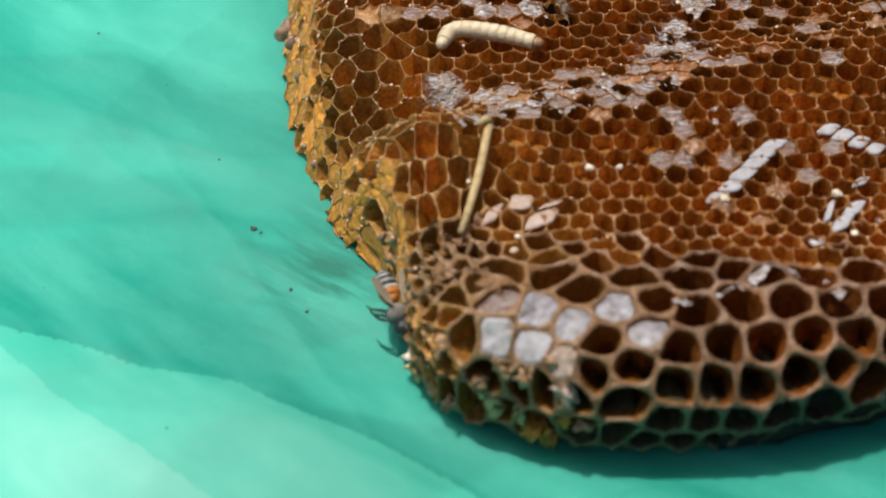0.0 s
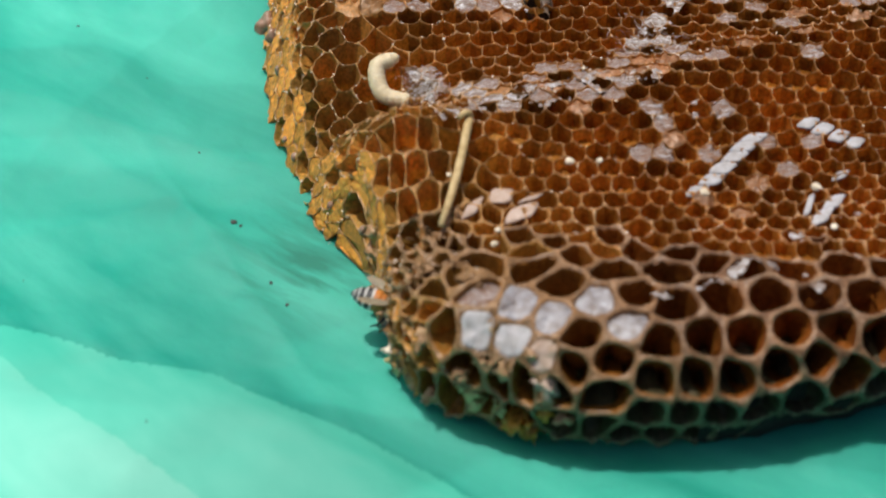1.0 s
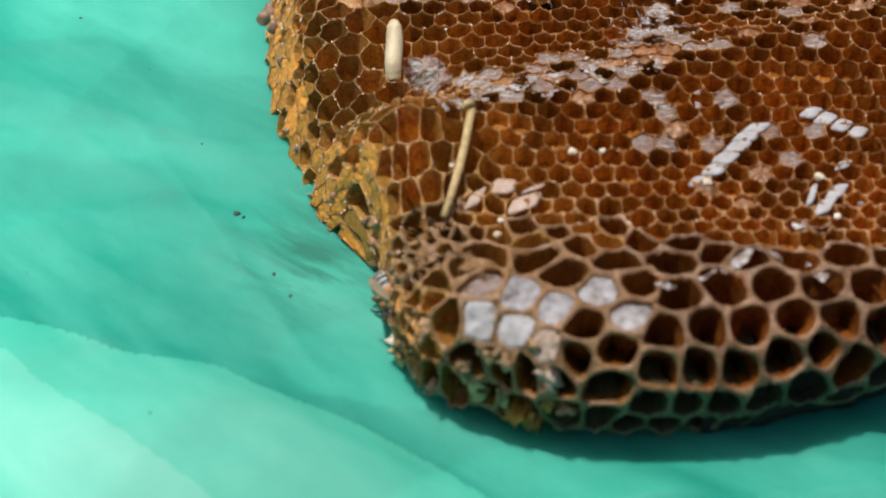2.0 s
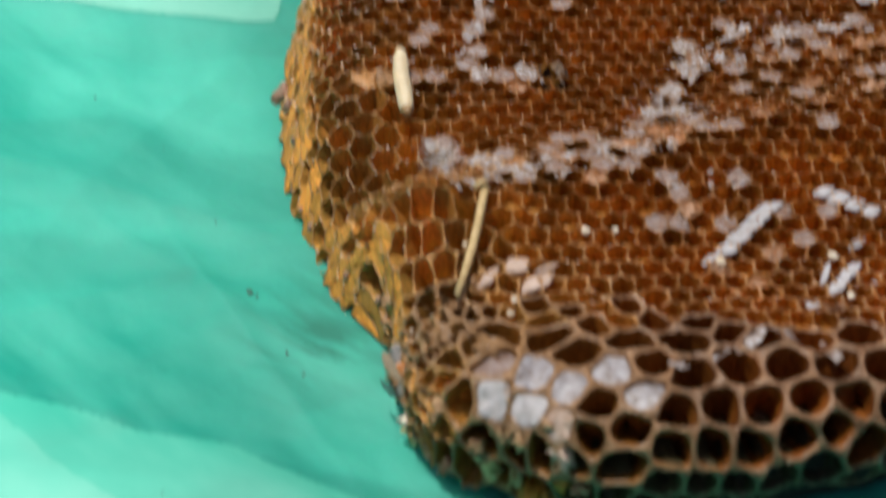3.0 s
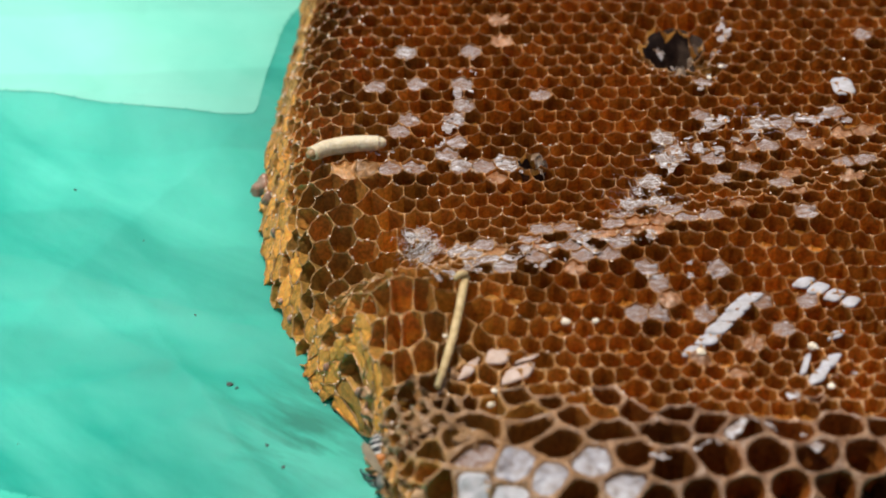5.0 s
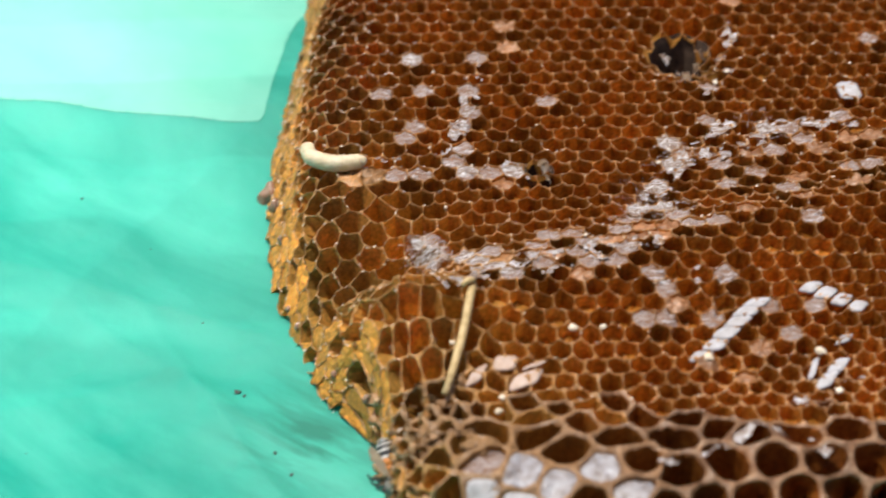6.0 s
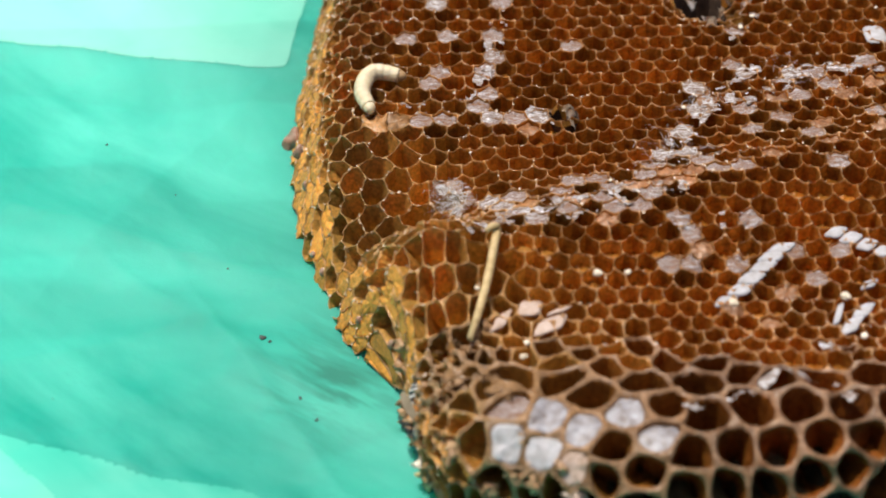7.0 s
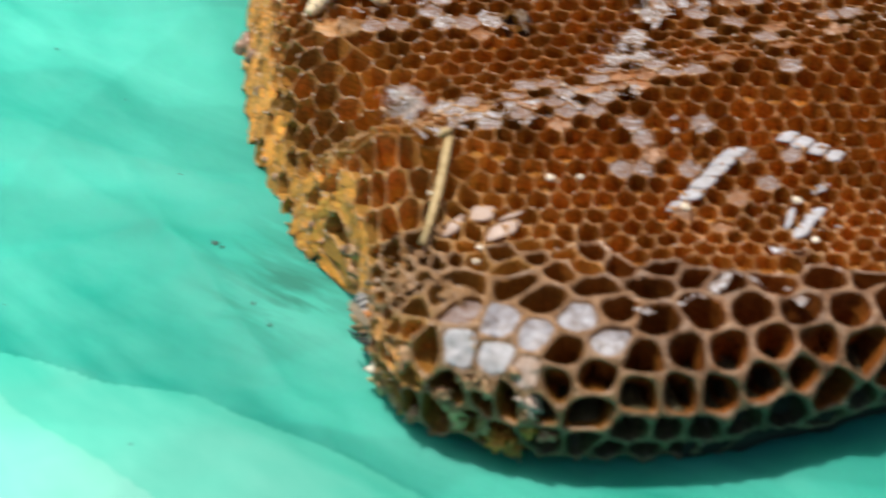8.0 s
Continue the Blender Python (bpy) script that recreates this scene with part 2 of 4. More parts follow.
# ---- mesh helpers ----


def part(name, bm, mats, parent, label="", kind=""):
    me = bpy.data.meshes.new(name)
    bm.to_mesh(me)
    bm.free()
    for m in mats if isinstance(mats, (list, tuple)) else [mats]:
        me.materials.append(m)
    ob = new(name, me)
    ob.parent = parent
    return tagged(ob, label, kind=kind)


def tube(bm, points, radii, sides=10, mat=0):
    """A closed round tube along points."""
    rings = []
    pts = [Vector(p) for p in points]
    for i, p in enumerate(pts):
        ahead = (pts[min(i + 1, len(pts) - 1)] - pts[max(i - 1, 0)]).normalized()
        side = ahead.cross(Vector((0.13, 0.2, 1))).normalized()
        over = side.cross(ahead)
        rings.append([bm.verts.new(p + radii[i] * (math.cos(k) * side + math.sin(k) * over)) for k in (2 * math.pi * j / sides for j in range(sides))])
    for r, s in zip(rings, rings[1:]):
        for j in range(sides):
            bm.faces.new((r[j], r[(j + 1) % sides], s[(j + 1) % sides], s[j])).smooth = True
    bm.faces.new(rings[0][::-1])
    bm.faces.new(rings[-1])


# ---- the shape of the comb, in millimetres ----
# shoulder line, where the top face begins to roll over into the side
SHOULDER = [(-6.3, 62), (-8.2, 44), (-8.7, 34), (-8.3, 22), (-6.9, 11), (-3.6, 1.5), (0.4, -5), (2.3, -11), (3.3, -16), (3.7, -20), (3.9, -24.0), (6.2, -26.9),
            (12, -29.3), (18, -30.9), (25, -30.9), (33, -29.5), (42, -26.9), (52, -23.9), (72, -20), (76, 30), (72, 84), (30, 90), (-2, 84)]
FALL_Y = [-60, -36, -28, -24, -21, -18.5, -16.5, -14, -10, -5, -1, 2, 4, 7, 11, 16, 25, 38, 60, 120]
FALL_Z = [13.4, 13.6, 13.8, 13.3, 12.6, 12.0, 11.7, 11.8, 12.4, 13.7, 14.7, 14.9, 14.6, 13.7, 12.6, 11.9, 11.6, 11.8, 12.0, 12.0]
# x, y, height, spread along x, spread away from and towards the front
LUMPS = [(-1.0, -4.5, 2.4, 6.0, 1.9, 5.5), (-4.5, 4.0, -3.4, 5.5, 5.0, 2.6), (32.0, 46.8, -4, 3.2, 3.2, 3.2)]
HOLES = [(32.0, 47.8, 3.9), (33.2, 43.2, 1.8), (13.6, 21.6, 1.9)]  # x, y, radius of pits that go through the cells
ROLL = 6.3


def smooth_ring(pts, n):
    p = np.array(pts, float)
    out = []
    for i in range(len(p)):
        a, b, c, d = p[i - 1], p[i], p[(i + 1) % len(p)], p[(i + 2) % len(p)]
        for k in range(n):
            t = k / n
            out.append(0.5 * (2 * b + (c - a) * t + (2 * a - 5 * b + 4 * c - d) * t * t + (3 * b - a - 3 * c + d) * t ** 3))
    return np.array(out)


RING = smooth_ring(SHOULDER, 8)


def height(x, y):
    bend = np.clip((y + 20) / 25, 0, 1) * 0.35
    yy = y - bend * (x - 18) + np.clip((-8 - y) / 8, 0, 1) * (0.9 * np.sin(x * 0.33 + 0.6) + 0.5 * np.sin(x * 0.71))
    z = sum(np.interp(yy + o, FALL_Y, FALL_Z) for o in (-1.0, -0.5, 0, 0.5, 1.0)) / 5
    z = z + np.exp(-((y + 25) / 6) ** 2) * (0.35 * np.sin(x * 0.47 + y * 0.3) + 0.25 * np.sin(x * 0.9 + 2))
    for cx, cy, h, wide, far, near in LUMPS:
        z = z + h * np.exp(-((x - cx) / wide) ** 2 / 2 - ((y - cy) / np.where(y > cy, far, near)) ** 2 / 2)
    return z


def lower_edge(x, y):
    # clear of the sheet in the bay of the free edge and towards the far front
    return 0.2 + 0.5 * np.exp(-((y + 11) / 5.5) ** 2) * np.clip((9 - x) / 4, 0, 1) + np.clip((x - 28) / 30, 0, 1) * 3.5 + np.interp(x, [3, 8, 16, 40], [1.0, 0.7, 0.1, 0.4]) * np.clip((-17 - y) / 4, 0, 1)


def out_of_ring(q):
    """Signed distance of points q from the shoulder (outside: plus), and the nearest points on it."""
    a, b = RING, np.roll(RING, -1, 0)
    ab = b - a
    t = np.clip(((q[:, None] - a) * ab).sum(2) / (ab * ab).sum(1), 0, 1)
    near = a + t[..., None] * ab
    dist = np.hypot(*(q[:, None] - near).transpose(2, 0, 1))
    k = dist.argmin(1)
    i = np.arange(len(q))
    crossing = ((a[:, 1] > q[:, None, 1]) != (b[:, 1] > q[:, None, 1])) & (q[:, None, 0] < a[:, 0] + (q[:, None, 1] - a[:, 1]) / np.where(ab[:, 1] == 0, 1e-9, ab[:, 1]) * ab[:, 0])
    inside = crossing.sum(1) % 2 == 1
    return np.where(inside, -dist[i, k], dist[i, k]), near[i, k]


def side_angle(base):
    """How steep the side falls below the shoulder, in radians: a slope along the free edge, undercut along the front."""
    notch = 17 * np.clip((4 - base[:, 1]) / 8, 0, 1)
    steep = 67 + notch + (44 - notch) * np.clip((base[:, 0] - 4) / 18, 0, 1)
    corner = np.interp(base[:, 0], [2, 8, 22], [93, 101, 111]) * np.clip((-17 - base[:, 1]) / 4, 0, 1)
    return np.radians(np.maximum(steep, corner))


def on_comb(q):
    """Points of the unrolled comb face (x, y) to places on the comb."""
    q = np.asarray(q, float).reshape(-1, 2)
    d, near = out_of_ring(q)
    over = np.clip(d, 0, None)
    way = (q - near) / np.maximum(np.abs(d), 1e-6)[:, None]
    base = np.where(d[:, None] > 0, near, q)
    ang = np.minimum(over / ROLL, side_angle(base))
    rest = over - ang * ROLL
    out = ROLL * np.sin(ang) + rest * np.cos(ang)
    down = ROLL * (1 - np.cos(ang)) + rest * np.sin(ang)
    xy = base + way * np.where(d > 0, out, 0)[:, None]
    return np.column_stack([xy, height(base[:, 0], base[:, 1]) - down])


def comb_normal(q):
    q = np.asarray(q, float).reshape(-1, 2)
    h = 0.3
    dx = on_comb(q + (h, 0)) - on_comb(q - (h, 0))
    dy = on_comb(q + (0, h)) - on_comb(q - (0, h))
    n = np.cross(dx, dy)
    return n / np.maximum(np.linalg.norm(n, axis=1), 1e-9)[:, None]


def reach(near):
    """How far past the shoulder the cells go on down the side."""
    z = height(near[:, 0], near[:, 1])
    ang = side_angle(near)
    return ROLL * ang + np.clip(z - ROLL * (1 - np.cos(ang)) - lower_edge(near[:, 0], near[:, 1]), 0, None) / np.sin(ang)


def lattice(pitch, turn, origin, box):
    c, s = math.cos(radians(turn)), math.sin(radians(turn))
    pts = []
    for j in range(-70, 71):
        for i in range(-70, 71):
            x, y = (i + 0.5 * (j % 2)) * pitch, j * pitch * 0.866
            px, py = origin[0] + c * x - s * y, origin[1] + s * x + c * y
            if box[0] < px < box[2] and box[1] < py < box[3]:
                pts.append((px, py))
    return np.array(pts)


def seam(x):
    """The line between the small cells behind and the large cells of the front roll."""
    return -18.6 + 0.8 * np.sin(x * 0.35) - np.clip(6 - x, 0, 8) * 0.4


# the large cells of the front roll, one by one, on the unrolled face
FACE_CELLS = [(6.6, -22.8), (10.6, -17.8), (14.0, -18.8), (19.6, -17.6), (11.8, -22.8), (16.4, -21.0), (22.2, -19.6), (19.8, -24.0), (14.4, -26.0), (26.6, -20.6),
              (24.8, -22.6), (29.6, -21.8), (4.4, -25.4), (6.4, -28.2), (10.0, -29.4), (13.2, -30.8), (17.6, -28.4), (5.8, -31.8), (9.2, -33.0), (12.0, -35.2),
              (20.4, -32.0), (21.2, -27.8), (25.4, -29.2), (29.8, -27.8), (34.2, -27.6), (39.4, -27.4), (43.8, -27.8), (16.0, -32.6), (23.4, -33.8), (27.6, -33.0),
              (31.6, -32.8), (36.4, -32.2), (40.8, -31.0), (18.8, -35.6), (14.8, -36.0), (2.2, -31.6), (32.4, -23.4), (36.8, -22.6), (45.0, -31.2)]
LOWER_CELLS = [(23.2, -37.0), (27.0, -37.0), (31.0, -36.8), (35.2, -35.4), (39.2, -34.0), (4.2, -36.0), (7.4, -36.4), (9.8, -37.0), (-3.6, -35.4), (-8.6, -29.8),
               (12.6, -37.8), (18.0, -38.8), (17.2, -43.6), (22.8, -41.8), (26.4, -42.0), (30.4, -41.8), (34.6, -40.8), (39.0, -39.2), (42.8, -36.0), (0.2, -38.8),
               (4.4, -40.4), (6.8, -42.6), (12.4, -43.0)]


def cell_centres():
    rng = np.random.RandomState(4)
    small = lattice(2.62, 3.0, (14.0, 8.0), (-40, -60, 100, 110))
    # the cells are smaller towards the front roll
    small[:, 0] = 20 + (small[:, 0] - 20) * (1 - 0.12 * np.clip((3 - small[:, 1]) / 10, 0, 1))
    small[:, 1] = np.where(small[:, 1] < 2, 2 + (small[:, 1] - 2) * 0.86, small[:, 1])
    small = small + rng.normal(0, 0.13, small.shape)
    # deep store cells along the free edge are larger and drawn out
    inside = lambda p, grow: ((p[:, 0] + 9) / (9.5 + grow)) ** 2 + ((p[:, 1] - 2.5) / (18 + grow)) ** 2 < 1
    store = lattice(2.9, 24.0, (-8.0, 3.0), (-40, -22, 6, 30)) * (1.0, 1.12)
    store = store + rng.normal(0, 0.2, store.shape)
    small = small[~(inside(small, -0.6) | ((small[:, 0] < -10) & (np.abs(small[:, 1] - 2.5) < 17)))]
    store = store[(inside(store, 0.6) | ((store[:, 0] < -10) & (np.abs(store[:, 1] - 2.5) < 18)))]
    # tall narrow cells down the near side of the ridge
    on_ridge = lambda p, grow: ((p[:, 0] - 0.5) / (7 + grow)) ** 2 + ((p[:, 1] + 10.5) / (6 + grow)) ** 2 < 1
    tall = (lattice(2.3, 2.0, (0.0, -6.5), (-10, -14, 10, 2)) * (1.0, 1.55) + rng.normal(0, 0.22, (1, 2)))
    tall = tall + rng.normal(0, 0.2, tall.shape)
    small, store, tall = small[~on_ridge(small, -0.4)], store[~on_ridge(store, -0.4)], tall[on_ridge(tall, 0.3)]
    apart = lambda p, others, least: p[np.hypot(*(p[:, None] - others[None]).transpose(2, 0, 1)).min(1) > least]
    store = apart(store, small, 1.75)
    tall = apart(apart(tall, small, 1.5), store, 1.6)
    store = np.concatenate([store, tall])
    small = np.concatenate([small, store])
    large = lattice(4.5, 1.0, (20.0, -30.0), (-40, -70, 100, -10))
    large = large + rng.normal(0, 0.3, large.shape)
    seeds = np.array(FACE_CELLS + LOWER_CELLS, float)
    gap = lambda p: np.hypot(*(p[:, None] - seeds[None]).transpose(2, 0, 1)).min(1)
    torn = (small[:, 0] < 6) & (small[:, 1] < -13)
    small[torn] += rng.normal(0, 0.45, small[torn].shape)
    small = small[((small[:, 1] > seam(small[:, 0]) - 1.5) | (small[:, 0] < 1.5)) & (gap(small) > 2.2) & (small[:, 1] > -34)]
    large = large[(large[:, 1] < seam(large[:, 0])) & (gap(large) > 3.5) & (large[:, 0] > 1.0)]
    q = np.concatenate([small, large, seeds])
    big = np.concatenate([np.zeros(len(small), bool), np.ones(len(large) + len(seeds), bool)])
    d, near = out_of_ring(q)
    ok = d < reach(near) + 2.5
    q, big, d, near = q[ok], big[ok], d[ok], near[ok]
    hole = np.any([np.hypot(q[:, 0] - x, q[:, 1] - y) < r for x, y, r in HOLES], axis=0)
    return q, big, (d < reach(near) - 0.3) & ~hole


def cell_outline(k, q):
    """The cell of point k among all points q: cut from a square by the middle lines to its neighbours."""
    c = q[k]
    far = np.hypot(*(q - c).T)
    poly = [c + v for v in np.array([(-4, -4), (4, -4), (4, 4), (-4, 4)], float)]
    for j in np.argsort(far)[1:15]:
        n = q[j] - c
        m = (q[j] + c) / 2
        cut = []
        for a, b in zip(poly, poly[1:] + poly[:1]):
            da, db = (a - m) @ n, (b - m) @ n
            if da <= 0:
                cut.append(a)
            if (da < 0 < db) or (db < 0 < da):
                cut.append(a + (b - a) * da / (da - db))
        poly = cut
    # drop corners that nearly meet
    out = []
    for p in poly:
        if not out or np.hypot(*(p - out[-1])) > 0.12:
            out.append(p)
    if len(out) > 3 and np.hypot(*(out[0] - out[-1])) < 0.12:
        out.pop()
    return np.array(out)


CENTRES, LARGE, BUILT = cell_centres()
# ---- end of the shape ----


def torn_at(p):
    """How torn the comb is, from 0 to 1: a chewed patch between the store cells and the front roll."""
    return math.exp(-((p[0] - 0.5) ** 2 / 34 + (p[1] + 20.5) ** 2 / 26))


def ruggedness(p):
    """Millimetres by which rims stand up or are worn down: a coarse wave and a fine nibble."""
    v = Vector(p)
    r = 0.24 * noise.noise(v * 0.45) + 0.22 * noise.noise(v * 1.5) + 0.20 * noise.noise(v * 3.6)
    young = 1 / (1 + math.exp((p[0] + 0.25 * p[1] + 1) * 0.6))
    r *= 1 + 0.8 * young * min(max((p[2] - 4) / 5, 0), 1)
    return r + torn_at(p) * 0.9 * noise.noise(v * 0.8)


def cell_rings(k):
    """Rings of points, in millimetres, from the outer rim down to the floor of cell k."""
    c = CENTRES[k]
    poly = cell_outline(k, CENTRES)
    # the free edge ends in one line
    past, near = out_of_ring(poly)
    own, own_near = out_of_ring(c[None])
    most = reach(near) + 0.9
    keep = np.where(past > most, np.clip((most - own[0]) / np.maximum(past - own[0], 1e-6), 0.2, 1), 1.0)
    poly = c + (poly - c) * keep[:, None]
    off = poly - c
    far = np.hypot(*off.T)[:, None]
    poly = c + off * np.minimum(1, (4.4 if LARGE[k] else 3.0) / far)
    nxt = np.roll(poly, -1, 0)
    n = len(poly)
    cuts = 4
    pts = np.concatenate([[p + (q - p) * j / cuts for j in range(cuts)] for p, q in zip(poly, nxt)])
    pts = pts + np.array([[noise.noise(Vector((x, y, 7)) * 0.8), noise.noise(Vector((x, y, 17)) * 0.8)] for x, y in pts]) * 0.2
    r = np.hypot(*(pts - c).T)[:, None]
    at = on_comb([c])[0]
    torn = torn_at(at)
    front = min(max((-6 - c[1]) / 8, 0), 1)
    wall = (0.15 if LARGE[k] else 0.034 + 0.012 * front) + 0.3 * torn
    corner = np.tile([1.0, 0.3, 0.0, 0.3], n)[:, None]
    way = (pts - c) / r
    cut = 0.28 if LARGE[k] else 0.10 + 0.06 * front
    uneven = np.array([[noise.noise(Vector((x, y, 0.5)) * 2.3)] for x, y in pts])
    hole = pts - way * (wall * (1 + (0.55 if LARGE[k] else 0.6) * uneven) + corner * cut)
    for _ in range(4 if LARGE[k] else 1 if front > 0.5 else 0):
        hole = hole * 0.5 + (np.roll(hole, 1, 0) + np.roll(hole, -1, 0)) * 0.25
    rings2 = [pts, pts + (hole - pts) * 0.5, hole]
    d = out_of_ring(c[None])[0][0]
    upright = np.clip(-d / 5, 0, 1) if LARGE[k] else np.clip((7 - d) / 7, 0, 1)
    axis = comb_normal([c])[0] + np.array((0, 0, 2.5)) * upright
    axis = axis / np.linalg.norm(axis)
    rolled = d > -1.5
    depth = (6.5 if rolled else 7.5) if LARGE[k] else (5.2 if rolled else 7.8)
    taper = 0.7 if rolled else 0.94
    if not rolled and not LARGE[k]:
        # the cells behind the front roll are shallow, others here and there half filled
        luck = random.Random(int(k) * 7 + 3).random()
        low_band = 1 / (1 + math.exp((c[1] + 2.5 - 0.35 * (c[0] - 18)) / 1.2)) if c[0] > 9 else 0
        if luck < 0.10 + 0.80 * low_band:
            depth = 1.3 + 1.5 * luck
    if not LARGE[k] and (((c[0] + 9) / 9.5) ** 2 + ((c[1] - 2.5) / 18) ** 2 < 1 or ((c[0] - 0.5) / 7) ** 2 + ((c[1] + 10.5) / 6) ** 2 < 1):
        # store cells by the free edge, kept shallow so they look golden in view
        depth = min(depth, 4.0)
    rings = []
    for j, ring in enumerate(rings2):
        p = on_comb(ring)
        nn = comb_normal(ring)
        lift = np.array([ruggedness(a) for a in p]) + (corner[:, 0] - 0.4) * (0.15 if LARGE[k] else 0.06 if d > 1 else 0.24)
        rings.append(p + nn * (lift + (0.06, 0.04, -0.07)[j] * (2.0 if LARGE[k] else 1))[:, None])
    mouth = rings[-1]
    mid = mouth.mean(0)
    deep = mouth[::2] - axis * 0.25
    rings.append(deep)
    for f, s in ((0.45, 1 + (taper - 1) * 0.45), (0.92, taper)):
        rings.append(mid + (deep - mid) * s - axis * depth * f)
    return rings, mid - axis * depth, mid, axis, rolled


def cell_mesh(bm, k, origin):
    rings, floor_at, mid, axis, rolled = cell_rings(k)
    o = Vector(origin)
    vs = [[bm.verts.new((Vector(p) - o) * 0.001) for p in ring] for ring in rings]
    for i, (a, b) in enumerate(zip(vs, vs[1:])):
        n, m = len(a), len(b)
        for j in range(m):
            if n == m:
                f = [bm.faces.new((a[j], a[(j + 1) % n], b[(j + 1) % n], b[j]))]
            else:
                f = [bm.faces.new((a[2 * j], a[2 * j + 1], b[j])), bm.faces.new((a[2 * j + 1], a[(2 * j + 2) % n], b[(j + 1) % m], b[j]))]
            for g in f:
                g.material_index = 1 if i < 2 else 0
                g.smooth = i < 2
    c = bm.verts.new((Vector(floor_at) - o) * 0.001)
    n = len(vs[-1])
    for j in range(n):
        bm.faces.new((vs[-1][j], vs[-1][(j + 1) % n], c))
    if rolled:
        # the outside of a cell on the free edge
        n = len(vs[0])
        skirt = [bm.verts.new((Vector(p - axis * 2.4 + (mid - p) * 0.3) - o) * 0.001) for p in rings[0]]
        for j in range(n):
            bm.faces.new((vs[0][(j + 1) % n], vs[0][j], skirt[j], skirt[(j + 1) % n]))


def nearest_cell(x, y):
    d = np.hypot(*(CENTRES - (x, y)).T) + np.where(BUILT, 0, 100)
    return int(d.argmin())


def build_cap(comb, base, x, y, mat, name, label, sink, torn):
    """A lid of wax or silk over one cell: a thin plate with a slight, uneven dome."""
    rings, floor_at, mid, axis, rolled = cell_rings(nearest_cell(x, y))
    edge = rings[2] + (rings[1] - rings[2]) * 0.3
    bm = bmesh.new()
    o = Vector(mid)
    seed = Vector((x, y, 3.7))
    loops = []
    for f, up in ((1.0, -sink), (0.82, -sink * 0.8), (0.6, -sink * 0.6), (0.32, -sink * 0.5)):
        ring = []
        for p in edge:
            q = mid + (p - mid) * f
            q = q + axis * (up + (0.14 + 0.22 * torn) * noise.noise(Vector(q) * 1.3 + seed) + 0.05 * noise.noise(Vector(q) * 5))
            ring.append(bm.verts.new((Vector(q) - o) * 0.001))
        loops.append(ring)
    n = len(edge)
    c = bm.verts.new(Vector(axis) * (-sink * 0.4) * 0.001)
    whole = [bm.faces.new((a[j], a[(j + 1) % n], b[(j + 1) % n], b[j])) for a, b in zip(loops, loops[1:]) for j in range(n)]
    whole += [bm.faces.new((loops[-1][j], loops[-1][(j + 1) % n], c)) for j in range(n)]
    gone = [f for f in whole if torn and len(edge) % 3 == 1 and noise.noise(f.calc_center_median() * 1100 + seed) > 0.45]
    bmesh.ops.delete(bm, geom=gone, context="FACES")
    for f in bm.faces:
        f.smooth = True
    under = bmesh.ops.extrude_face_region(bm, geom=bm.faces[:])
    bmesh.ops.translate(bm, verts=[v for v in under["geom"] if isinstance(v, bmesh.types.BMVert)], vec=Vector(axis) * 0.00006)
    ob = part(name, bm, mat, comb, label)
    ob.location = (Vector(mid) - base) * 0.001
    return ob


# flush white lids: place, then the two sides of the lozenge
WHITE_LIDS = [((35.3, -3.4), (2.6, 0.2), (-1.2, -1.2)), ((34.2, -4.6), (2.6, 0.1), (-1.1, -1.3)), ((33.1, -6.0), (2.6, 0.2), (-1.2, -1.4)), ((31.8, -7.5), (2.5, 0.0), (-1.3, -1.5)),
              ((30.5, -9.1), (2.4, 0.0), (-1.1, -1.4)), ((28.9, -10.7), (2.2, 0.1), (-0.9, -1.3)), ((41.3, -0.9), (1.8, -0.3), (-1.2, -1.3)), ((42.8, -1.6), (1.9, -0.4), (-1.3, -1.4)),
              ((44.4, -2.4), (1.8, -0.4), (-1.1, -1.4)), ((46.0, -3.2), (1.8, -0.3), (-1.1, -1.4)), ((42.8, -11.8), (2.2, 0.7), (-1.0, -1.9)), ((41.3, -14.0), (2.2, 0.9), (-1.1, -2.2)),
              ((51.2, 37.7), (2.8, 0.3), (0.4, -3.1)), ((40.2, -12.3), (0.9, 0.4), (-0.9, -2.8)), ((43.9, -8.0), (1.8, 0.7), (-0.6, -1.1))]
PINK_LIDS = [((8.8, -12.2), (2.6, 0.2), (-0.4, -1.7)), ((5.9, -13.9), (1.9, 1.2), (-0.9, -2.1)), ((10.8, -14.2), (3.5, 1.5), (-0.7, -2.0)), ((11.8, -12.3), (2.1, 0.7), (-1.1, -0.9))]
WHITE_CAPS = [(7.2, 3.6), (9.2, 0.9), (5.2, 5.9), (-1.6, 43.9), (10.3, 20.4)]
GREY_CAPS = [(37.4, -3.9), (40.5, -3.2), (8.8, 6.0), (10.8, -0.6), (8.2, 43.2), (6.8, 37.4), (5.6, 33.4), (4.4, 30.0), (-0.6, 26.8), (4.2, 25.1), (8.0, 20.5), (5.4, 22.0),
             (0.4, 29.4), (13.2, 6.4), (16.6, 3.6), (13.4, 1.5), (17.5, 1.7), (21.1, 0.8), (22.5, 3.3), (23.5, -0.2), (16.2, 7.4), (48.4, 32.4), (47.6, 20.3), (26.6, -5.8),
             (30.1, -5.6), (24.2, -6.3), (43.0, 31.2), (38.0, 21.3), (33.0, 22.7), (44.6, 28.3), (-5.6, 36.8), (25.1, -1.3), (32.9, -0.3)]
